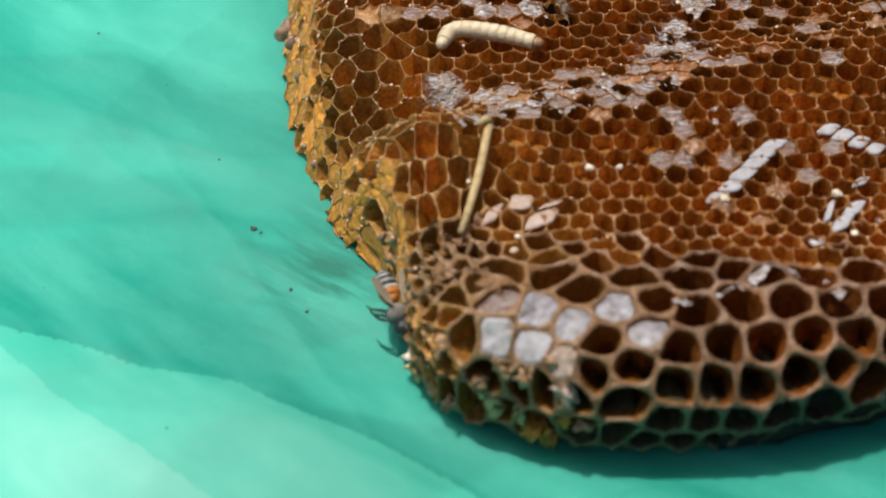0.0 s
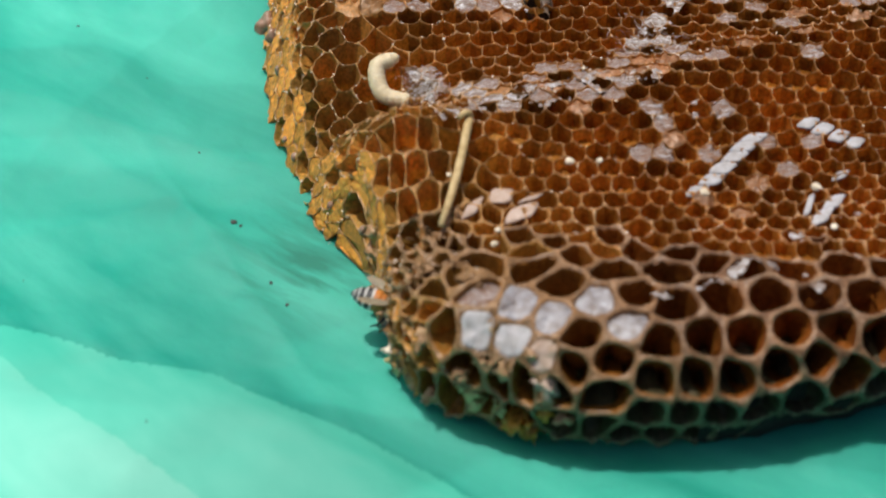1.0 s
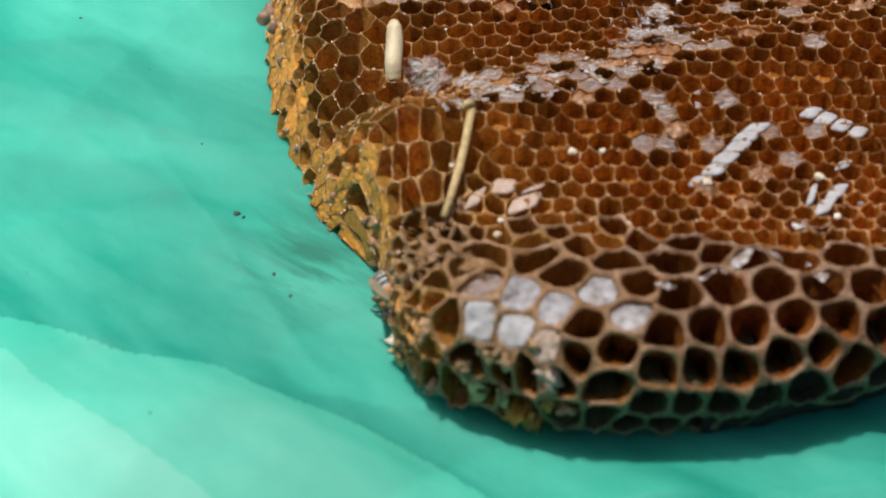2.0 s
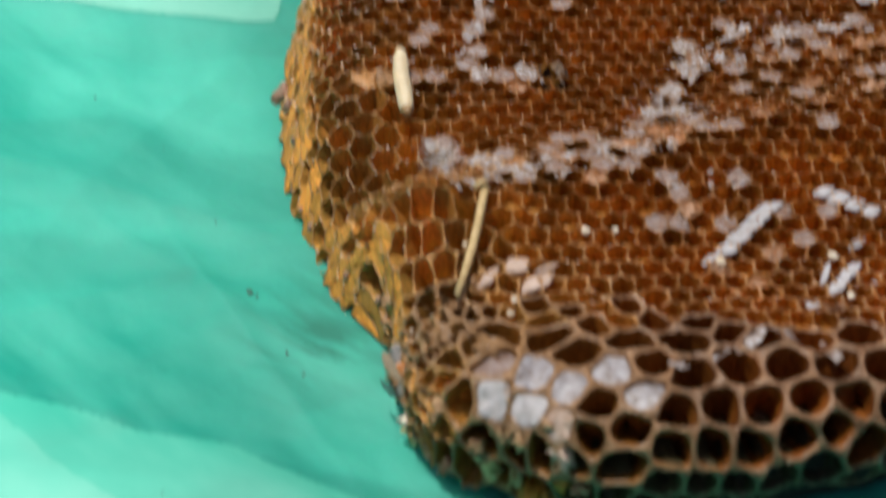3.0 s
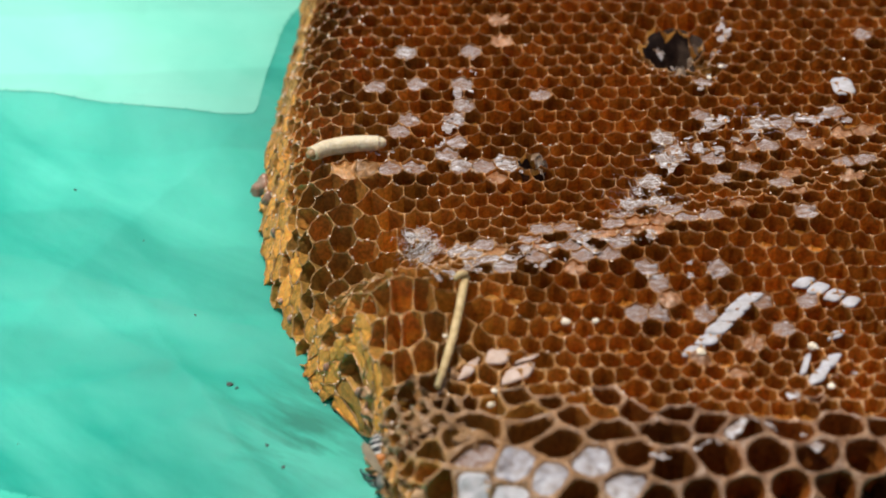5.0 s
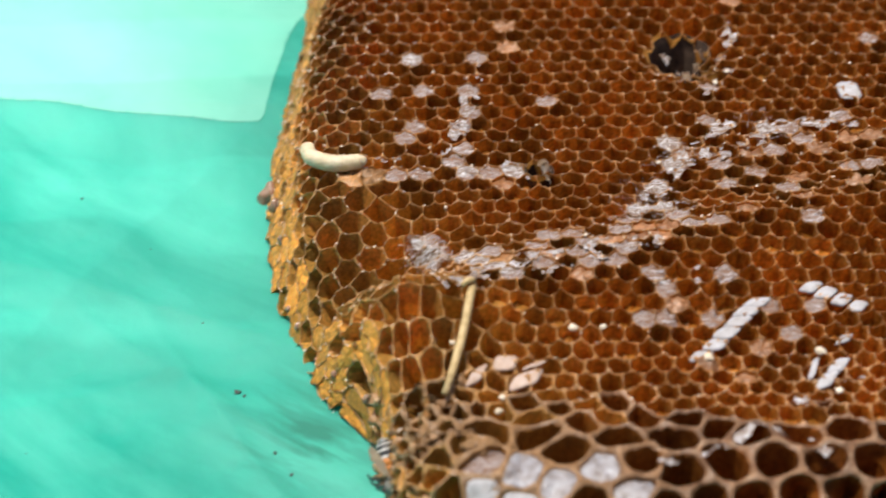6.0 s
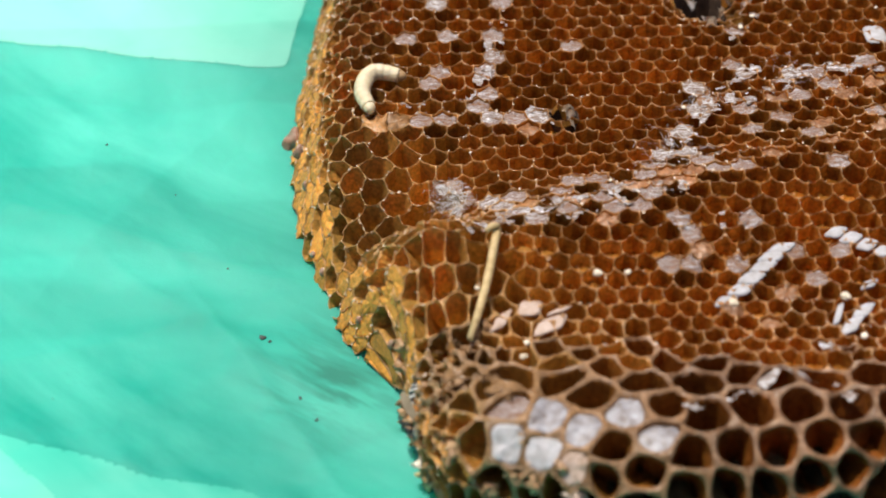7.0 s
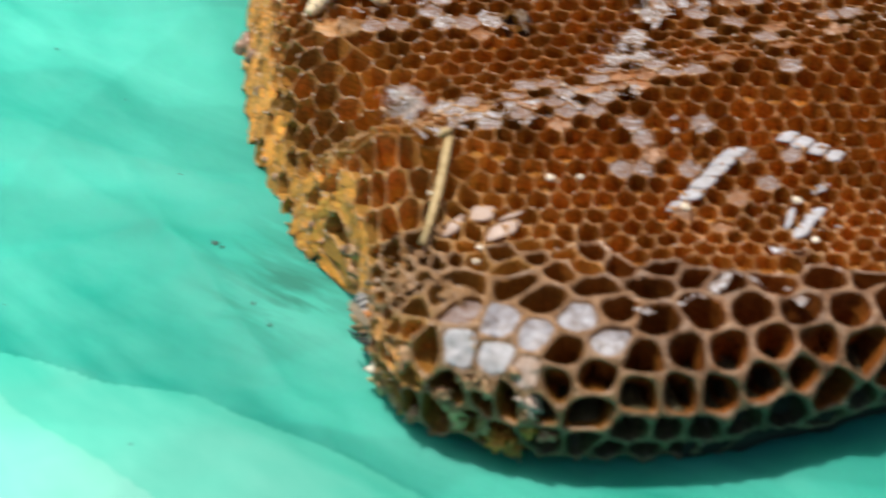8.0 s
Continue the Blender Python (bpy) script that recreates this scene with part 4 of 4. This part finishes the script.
def build_straw():
    bm = bmesh.new()
    pts = [(5.6, -4.4, 16.5), (5.3, -6.1, 16.0), (4.8, -9.0, 15.1), (4.2, -11.7, 14.2), (3.6, -14.0, 13.5), (2.7, -17.1, 12.6)]
    tube(bm, [Vector(p) * 0.001 for p in pts], [0.00042, 0.00047, 0.00045, 0.00046, 0.00043, 0.00036], 12)
    straw = part("straw", bm, STRAW, None, "thin dry pale straw stalk lying across the comb")
    tagged(straw, category="straw")
    bm = bmesh.new()
    tube(bm, [Vector(p) * 0.001 for p in ((5.7, -4.5, 16.8), (5.0, -4.8, 17.1), (4.4, -5.3, 16.8))], [0.0004, 0.0004, 0.00026], 10)
    part("bent_tip", bm, STRAW, straw, "snapped tip bent back")


def build_webbing(name, label, spots, strands, long, seed):
    """Loose silk: thin bent threads from cell to cell."""
    rng = random.Random(seed)
    bm = bmesh.new()
    for x, y, spread in spots:
        for i in range(strands):
            a = np.array((rng.gauss(x, spread), rng.gauss(y, spread)))
            k = rng.uniform(0, 2 * math.pi)
            b = a + np.array((math.cos(k), math.sin(k))) * rng.uniform(0.4, 1) * long
            p, q = (Vector(on_comb([e])[0]) + Vector((0, 0, rng.uniform(-0.2, 0.5))) for e in (a, b))
            m = (p + q) / 2 + Vector((rng.gauss(0, 0.2), rng.gauss(0, 0.2), rng.uniform(-0.1, 0.35)))
            r = rng.uniform(0.010, 0.022) * 0.001
            tube(bm, [v * 0.001 for v in (p, (p + m) / 2 + Vector((0, 0, 0.1)), m, (q + m) / 2 + Vector((0, 0, 0.1)), q)], [r] * 5, 3)
    tagged(part(name, bm, THREAD, None, label, "stuff"), category="webbing")


def build_crumbs():
    label = "small pale crumb of wax on the comb"
    for i, (x, y, r) in enumerate([(35.3, 39.0, 0.32), (29.6, -10.9, 0.48), (41.2, -10.0, 0.48), (15.9, -7.6, 0.44), (19.0, -7.4, 0.36), (37.0, 41.6, 0.32), (18.0, 7.0, 0.24), (27.3, 22.8, 0.24), (42.3, -15.9, 0.4), (8.0, -19.3, 0.44), (8.3, -16.8, 0.36), (3.4, -10.7, 0.28)]):
        bm = bmesh.new()
        bmesh.ops.create_icosphere(bm, subdivisions=2, radius=r * 0.001)
        for v in bm.verts:
            v.co *= 1 + 0.6 * noise.noise(v.co * 1600 + Vector((i * 3.1, 0, 0)))
            v.co.z *= 0.7
        crumb = part("wax_crumb", bm, CREAM, None, label)
        tagged(crumb, category="wax crumb", group="crumbs on the comb")
        crumb.location = Vector(on_comb([(x, y)])[0] + comb_normal([(x, y)])[0] * r * 0.35) * 0.001


def build_flakes_and_glints():
    """Flakes of wax and silk and painted stand-in glints on the rims, thickest along the webbed bands."""
    rng = random.Random(12)
    bm = bmesh.new()
    built = np.flatnonzero(BUILT & (CENTRES[:, 0] < 56) & (CENTRES[:, 1] < 56))
    while len(bm.faces) < 3400:
        k = int(rng.choice(built))
        x, y = CENTRES[k]
        band = max(math.exp(-((y - 4.5 - 0.42 * (x - 16)) / 3) ** 2) if x > 2 else 0, math.exp(-((y - 21 - 0.1 * x) / 3) ** 2) if x < 14 else 0,
                   math.exp(-((y - 27) / 4) ** 2) if x > 26 else 0, math.exp(-((x - 2) ** 2 + (y - 4) ** 2) / 30), 0.8 * torn_at((x, y, 0)), 0.5 if x < -1 else 0)
        if rng.random() > 0.10 + band:
            continue
        poly = cell_outline(k, CENTRES)
        i = rng.randrange(len(poly))
        q = poly[i] + (poly[(i + 1) % len(poly)] - poly[i]) * rng.random()
        p, nn = Vector(on_comb([q])[0]), Vector(comb_normal([q])[0])
        r = rng.uniform(0.07, 0.24) * (1.4 if rng.random() < 0.15 else 1)
        p += nn * (ruggedness(p) + 0.08)
        a = Vector((rng.gauss(0, 1), rng.gauss(0, 1), rng.gauss(0, 0.6))).normalized()
        b = a.cross(Vector((rng.gauss(0, 1), rng.gauss(0, 1), rng.gauss(0, 1)))).normalized()
        bm.faces.new([bm.verts.new((p + a * r * c * rng.uniform(0.6, 1.2) + b * r * d * rng.uniform(0.5, 1)) * 0.001) for c, d in ((1, 0.1), (0.1, 0.7), (-1, 0), (0, -0.7))])
    tagged(part("flakes_and_glints", bm, FLAKE, None, "pale wax flakes on the cell rims, many standing in for glints", "stuff"), category="wax flakes")


def build_grit():
    rng = random.Random(3)
    for x, y, r in [(-39.9, 29.8, 0.2), (-19.5, -2.7, 0.42), (-18.7, -3.3, 0.22), (-31, 21, 0.14), (-24, 8, 0.13), (-13.1, -15.4, 0.25), (-15.0, -12.0, 0.22), (-41, -12, 0.12), (-26, -33, 0.18)]:
        bm = bmesh.new()
        bmesh.ops.create_icosphere(bm, subdivisions=1, radius=r * 0.001)
        for v in bm.verts:
            v.co *= rng.uniform(0.6, 1.3)
            v.co.z *= 0.5
        grit = part("grit", bm, SPECK, None, "tiny dark speck of grit on the plastic")
        tagged(grit, category="grit", group="grit on the sheet")
        grit.location = (x * 0.001, y * 0.001, sheet_height(x * 0.001, y * 0.001) + r * 0.0003)


# ---- what moves ----
LARVA_WAY_A = [(0.0, (0.5, 13.7, 12.4), (2.1, 16.4, 12.5), (6.7, 15.8, 12.6), (11.6, 13.6, 12.8)),
               (0.1, (0.8, 14.6, 12.5), (2.7, 17.3, 12.5), (6.8, 17.1, 12.5), (11.1, 13.4, 12.8)),
               (0.2, (0.7, 14.2, 12.4), (2.0, 16.0, 12.5), (6.3, 15.3, 12.6), (11.0, 19.8, 10.9)),
               (0.3, (0.6, 13.7, 12.4), (1.6, 16.2, 12.6), (6.0, 14.9, 12.7), (7.5, 12.6, 12.6)),
               (0.4, (0.6, 14.1, 12.5), (2.1, 16.2, 12.9), (5.5, 14.8, 12.6), (4.7, 9.6, 12.6)),
               (0.5, (0.7, 14.9, 12.5), (2.4, 16.1, 12.9), (5.1, 14.7, 12.6), (4.6, 9.4, 12.6)),
               (0.6, (2.5, 15.3, 12.7), (4.1, 15.8, 12.8), (5.5, 13.4, 12.5), (5.4, 8.8, 12.8))]
LARVA_WAY_B = [(0.7, (0.8, 14.1, 12.9), (2.4, 13.7, 12.8), (3.3, 10.9, 12.3), (4.2, 6.7, 12.5)),
               (0.8, (0.3, 15.7, 13.5), (-0.9, 12.6, 12.1), (-1.1, 8.9, 11.1), (1.0, 7.0, 9.0)),
               (0.9, (-1.2, 11.5, 12.4), (-3.5, 10.0, 11.6), (-2.9, 7.5, 10.0), (0.2, 6.3, 8.7)),
               (1.0, (-2.3, 10.6, 12.1), (-4.2, 9.6, 11.5), (-3.5, 7.2, 9.8), (-0.4, 6.4, 9.3)),
               (1.1, (-2.3, 11.2, 11.9), (-3.8, 9.7, 11.0), (-3.3, 8.1, 8.6), (-0.2, 7.4, 8.0)),
               (1.2, (-2.2, 10.7, 12.3), (-3.2, 9.3, 11.2), (-2.7, 7.2, 10.0), (-2.1, 6.6, 8.9)),
               (1.3, (-1.8, 11.0, 12.7), (-2.6, 9.5, 11.2), (-1.9, 7.2, 10.2), (-0.7, 6.5, 9.5))]
LARVA_WAY_C = [(1.5, (-2.5, 10.6, 12.6), (-3.1, 9.0, 11.0), (-2.6, 6.9, 9.9), (-3.0, 6.6, 8.6)),
               (1.7, (-2.2, 11.6, 12.5), (-2.3, 10.1, 11.4), (-2.8, 8.0, 10.3), (-3.3, 7.1, 8.4)),
               (2.8, (-3.9, 20.8, 13.4), (-3.4, 18.1, 12.4), (-2.5, 14.4, 12.4), (-1.0, 11.8, 12.0)),
               (2.9, (-3.0, 24.2, 13.6), (-3.2, 21.2, 12.6), (-2.9, 17.6, 12.4), (-2.2, 14.6, 12.4)),
               (3.0, (-3.6, 22.7, 13.4), (-3.5, 20.0, 12.5), (-3.1, 16.4, 12.6), (-2.7, 13.2, 12.3)),
               (3.2, (-4.2, 24.9, 13.3), (-4.1, 22.8, 12.6), (-3.6, 20.0, 12.5), (-3.2, 17.4, 12.4)),
               (3.3, (-4.0, 24.4, 13.2), (-4.0, 22.4, 12.5), (-3.6, 19.4, 12.5), (-3.3, 17.2, 12.5))]
LARVA_WAY_D = [(3.4, (-3.0, 24.9, 12.7), (-3.0, 22.8, 12.6), (-4.1, 22.0, 12.6), (-5.1, 22.8, 12.6)),
               (3.5, (-3.4, 25.0, 12.9), (-3.1, 22.3, 12.6), (-5.3, 21.2, 12.6), (-8.3, 21.4, 12.6)),
               (3.6, (-3.4, 23.6, 12.7), (-2.5, 21.7, 12.5), (-5.5, 21.0, 12.6), (-8.5, 19.9, 12.6)),
               (3.8, (-3.5, 25.2, 12.7), (-3.3, 23.0, 12.6), (-6.8, 23.9, 12.6), (-8.9, 21.4, 12.6)),
               (4.0, (-3.0, 24.8, 12.6), (-4.6, 26.2, 12.8), (-6.7, 24.6, 12.6), (-8.1, 21.4, 12.6)),
               (4.2, (-1.9, 26.3, 12.6), (-4.1, 24.7, 12.6), (-7.2, 25.1, 12.5), (-8.6, 22.4, 12.6)),
               (4.3, (-0.9, 25.9, 12.5), (-3.7, 24.2, 12.6), (-6.8, 24.9, 12.6), (-9.0, 25.2, 12.7))]
LARVA_WAY_E = [(4.5, (1.2, 26.0, 12.7), (-3.6, 25.6, 12.5), (-7.1, 23.9, 12.6), (-9.8, 21.1, 12.5)),
               (4.7, (-2.4, 24.6, 12.6), (-5.5, 24.2, 12.6), (-8.9, 22.6, 12.5), (-11.2, 19.7, 12.6)),
               (5.8, (-6.1, 22.8, 12.6), (-9.2, 22.9, 12.6), (-11.4, 24.4, 12.7), (-12.5, 26.3, 13.0)),
               (6.0, (-6.3, 22.0, 12.6), (-9.3, 21.6, 12.5), (-12.0, 22.6, 12.6), (-12.7, 24.6, 12.8)),
               (6.2, (-8.0, 22.4, 12.6), (-10.1, 22.4, 12.5), (-12.4, 23.4, 12.7), (-13.0, 25.0, 12.8)),
               (6.4, (-8.2, 22.1, 12.5), (-10.4, 22.1, 12.5), (-12.2, 24.2, 12.7), (-12.7, 26.3, 13.0)),
               (6.5, (-8.3, 20.9, 12.6), (-11.0, 22.4, 12.6), (-12.0, 25.6, 12.8), (-9.4, 26.8, 13.1))]
LARVA_WAY_F = [(6.6, (-8.0, 21.1, 12.6), (-10.6, 21.6, 12.5), (-9.6, 25.2, 12.7), (-5.8, 26.8, 13.2)),
               (6.8, (-8.1, 20.9, 12.6), (-10.5, 21.7, 12.6), (-9.1, 25.9, 12.9), (-4.7, 26.6, 13.1)),
               (7.0, (-8.2, 21.4, 12.6), (-9.2, 24.9, 12.7), (-8.0, 28.0, 13.0), (-4.5, 27.5, 12.8)),
               (7.1, (-7.5, 20.6, 12.5), (-8.4, 24.9, 12.6), (-7.2, 28.8, 13.2), (-4.5, 28.8, 13.1)),
               (7.2, (-5.9, 22.3, 12.6), (-9.0, 22.9, 12.6), (-8.7, 28.1, 12.8), (-6.9, 30.9, 13.7)),
               (7.4, (-6.0, 20.4, 12.5), (-8.2, 23.9, 12.6), (-7.4, 27.3, 12.9), (-5.2, 28.4, 13.2)),
               (7.5, (-6.0, 21.5, 12.6), (-7.8, 25.6, 12.6), (-6.4, 29.7, 13.0), (-3.7, 31.2, 13.5))]
LARVA_WAY_G = [(7.6, (-6.5, 22.2, 12.5), (-8.0, 24.7, 12.6), (-6.1, 28.0, 13.0), (-0.8, 27.5, 12.7)),
               (7.8, (-9.6, 21.9, 12.5), (-7.1, 25.6, 12.7), (-3.6, 25.9, 12.7), (-1.0, 23.5, 12.5)),
               (8.0, (-9.6, 21.9, 12.5), (-7.1, 25.6, 12.7), (-3.6, 25.9, 12.7), (-1.0, 23.5, 12.5))]

SEGMENTS = 13


def lathe(profile, sides=20):
    """A body of revolution about y, from (y, radius) pairs."""
    bm = bmesh.new()
    rings = [[bm.verts.new((r * math.cos(k), y, r * math.sin(k))) for k in (2 * math.pi * j / sides for j in range(sides))] for y, r in profile]
    for a, b in zip(rings, rings[1:]):
        for j in range(sides):
            bm.faces.new((a[j], b[j], b[(j + 1) % sides], a[(j + 1) % sides])).smooth = True
    bm.faces.new(rings[0])
    bm.faces.new(rings[-1][::-1])
    return bm


def build_larva():
    larva = tagged(new("larva"), "cream-coloured wax moth larva crawling on the comb", "larva")
    parts = []
    for i in range(SEGMENTS):
        f = i / (SEGMENTS - 1)
        r = 0.00098 * (0.62 + 0.38 * math.sin(math.pi * (0.12 + 0.76 * f)) ** 0.6) * (0.84 if i == 0 else 1)
        h = 0.00062
        if i == SEGMENTS - 1:
            prof = [(-h, r * 0.6), (-h * 0.5, r * 0.8), (0, r * 0.78), (h * 0.6, r * 0.6), (h, r * 0.3)]
        elif i == 0:
            prof = [(-h * 1.2, r * 0.3), (-h * 0.9, r * 0.7), (-h * 0.3, r), (h * 0.4, r), (h, r * 0.85)]
        else:
            prof = [(-h, r * 0.90), (-h * 0.7, r * 0.96), (-h * 0.3, r), (h * 0.25, r), (h * 0.65, r * 0.97), (h, r * 0.90)]
        head = i == SEGMENTS - 1
        parts.append(part("head" if head else "segment", lathe(prof), HEAD if head else LARVA, larva, "small brown head" if head else ""))
    return larva, parts


def larva_line(t):
    """The larva's middle line at t, as points from tail to head."""
    rows = LARVA_WAY_A + LARVA_WAY_B + LARVA_WAY_C + LARVA_WAY_D + LARVA_WAY_E + LARVA_WAY_F + LARVA_WAY_G
    for a, b in zip(rows, rows[1:]):
        if t <= b[0] + 1e-6:
            break
    f = min(max((t - a[0]) / (b[0] - a[0]), 0), 1)
    p = [Vector(u).lerp(Vector(v), f) * 0.001 for u, v in zip(a[1:], b[1:])]
    ext = [2 * p[0] - p[1]] + p + [2 * p[3] - p[2]]
    line = []
    for i in range(3):
        q0, q1, q2, q3 = ext[i:i + 4]
        for k in range(12):
            u = k / 12
            line.append(0.5 * (2 * q1 + (q2 - q0) * u + (2 * q0 - 5 * q1 + 4 * q2 - q3) * u * u + (3 * q1 - q0 - 3 * q2 + q3) * u ** 3))
    return line + [p[3]]


def larva_rows():
    """For each tenth of a second: the middle of the body, and each segment's pose about it."""
    out = []
    for step in range(81):
        t = step / 10
        line = larva_line(t)
        far = [0.0]
        for a, b in zip(line, line[1:]):
            far.append(far[-1] + (b - a).length)
        mid = line[len(line) // 2]
        poses = []
        for i in range(SEGMENTS):
            want = far[-1] * (0.03 + 0.94 * i / (SEGMENTS - 1))
            k = max(j for j in range(len(far) - 1) if far[j] <= want)
            f = (want - far[k]) / max(far[k + 1] - far[k], 1e-9)
            at = line[k].lerp(line[k + 1], f)
            along = (line[min(k + 2, len(line) - 1)] - line[max(k - 1, 0)]).normalized()
            side = along.cross(Vector((0, 0, 1))).normalized()
            m = Matrix((side, along, side.cross(along))).transposed().to_4x4()
            poses.append(Matrix.Translation(at - mid) @ m)
        out.append((t, Matrix.Translation(mid), poses))
    return out


def build_bee():
    """A dwarf honey bee: banded abdomen along +y from the waist, thorax and head along -y."""
    bee = tagged(new("bee"), "small honey bee with orange and black-and-white banded abdomen", "bee")
    mm = 0.001
    for y0, y1, r0, r1, mat, name in ((0.1, 0.8, 0.6, 1.05, ORANGE, "abdomen_ring"), (0.75, 1.6, 1.05, 1.2, ORANGE, "abdomen_ring"), (1.55, 1.85, 1.22, 1.2, BAND, "hair_band"), (1.8, 2.4, 1.17, 1.1, BLACK, "abdomen_ring"),
                                      (2.35, 2.6, 1.12, 1.06, BAND, "hair_band"), (2.55, 3.1, 1.03, 0.88, BLACK, "abdomen_ring"), (3.05, 3.25, 0.9, 0.82, BAND, "hair_band"), (3.2, 3.6, 0.79, 0.55, BLACK, "abdomen_ring"),
                                      (3.55, 3.7, 0.56, 0.48, BAND, "hair_band"), (3.65, 4.0, 0.45, 0.1, BLACK, "abdomen_ring")):
        m = (y0 + y1) / 2
        part(name, lathe([(y0 * mm, r0 * 0.93 * mm), ((y0 + m) / 2 * mm, (r0 * 0.75 + r1 * 0.25) * mm), (m * mm, (r0 + r1) / 2 * 1.02 * mm), (y1 * mm, r1 * 0.95 * mm)], 16), mat, bee)
    for name, y, r, mat in (("thorax", -1.1, 1.15, FUR), ("head", -2.7, 0.85, BLACK)):
        bm = bmesh.new()
        bmesh.ops.create_icosphere(bm, subdivisions=3, radius=r * mm)
        for v in bm.verts:
            v.co *= 1 + 0.12 * noise.noise(v.co * 3000)
            v.co.y += y * mm
        for f in bm.faces:
            f.smooth = True
        part(name, bm, mat, bee)
    for side in (-1, 1):
        for y, out in ((-0.5, 2.0), (-1.1, 1.9), (-1.7, 1.6)):
            bm = bmesh.new()
            tube(bm, [Vector(p) * mm for p in ((side * 0.6, y, -0.6), (side * out * 0.7, y + 0.3, -0.4), (side * out, y + 0.9, -1.2), (side * out * 1.05, y + 1.5, -1.6))], [0.00016, 0.00018, 0.00014, 0.0001], 6)
            part("leg", bm, BLACK, bee)
        bm = bmesh.new()
        rim = [(0.5, -0.7), (1.3, 0.2), (1.9, 1.5), (2.0, 2.6), (1.6, 3.1), (1.1, 2.5), (0.7, 1.2)]
        top = [bm.verts.new(Vector((side * x, y, 1.0 + 0.12 * x)) * mm) for x, y in rim]
        bot = [bm.verts.new(Vector((side * x, y, 0.97 + 0.12 * x)) * mm) for x, y in rim]
        bm.faces.new(top)
        bm.faces.new(bot[::-1])
        for j in range(len(rim)):
            bm.faces.new((top[j], bot[j], bot[(j + 1) % len(rim)], top[(j + 1) % len(rim)]))
        part("wing", bm, WING, bee, "thin smoky wing")
    return bee


BEE_WAY = [  # seconds, place in millimetres, turns
    (0.0, -4.0, -19.2, 4.6, 25, 10, 28), (0.5, -3.0, -18.9, 4.4, 25, 0, 35), (1.0, -2.5, -20.0, 4.4, 10, 0, 75), (1.5, -1.3, -20.4, 4.2, 15, 0, 50), (1.7, -1.7, -20.6, 4.2, 15, 0, 40),
    (2.8, -2.3, -20.9, 4.4, 25, 0, 20), (3.3, -2.6, -20.6, 4.5, 30, 0, 12), (3.7, -2.5, -20.3, 4.5, 30, 0, 8), (4.2, -2.1, -19.8, 4.6, 30, 0, 4), (4.7, -2.5, -20.6, 4.5, 30, 0, 12),
    (5.8, -2.5, -20.4, 4.4, 30, 0, 20), (6.4, -2.8, -19.6, 4.5, 30, 0, 15), (6.7, -2.3, -20.0, 4.4, 20, 0, 30), (7.0, -2.1, -20.2, 4.4, 35, 0, 12), (7.3, -1.3, -20.6, 4.2, 25, 0, 20),
    (7.7, -2.2, -20.4, 4.4, 25, 0, 25), (8.0, -2.2, -20.4, 4.4, 25, 0, 25)]

build_sheet()
build_comb()
build_straw()
build_webbing("webbing", "pale grey silk webbing spun between torn cells", [(1.2, 7.4, 0.8), (1.8, 5.9, 0.9), (0.4, 9.3, 0.6)], 80, 1.7, 5)
build_webbing("webbing", "thin grey silk webbing over closed cells", [(25.5, 17.1, 1.3), (27.6, 12.8, 1.3), (23.2, 12.2, 1.3), (29.1, 24.0, 1.2), (40.2, 30.0, 1.6)], 30, 1.8, 6)
build_crumbs()
build_flakes_and_glints()
build_grit()
larva, larva_parts = build_larva()
bee = build_bee()


def motions():
    rows = larva_rows()
    walk(larva, [(t, m) for t, m, _ in rows])
    for i, piece in enumerate(larva_parts):
        walk(piece, [(t, poses[i]) for t, _, poses in rows])
    walk(bee, [(t, pose(x * 0.001, y * 0.001, z * 0.001, rx, ry, rz)) for t, x, y, z, rx, ry, rz in BEE_WAY])


motions()
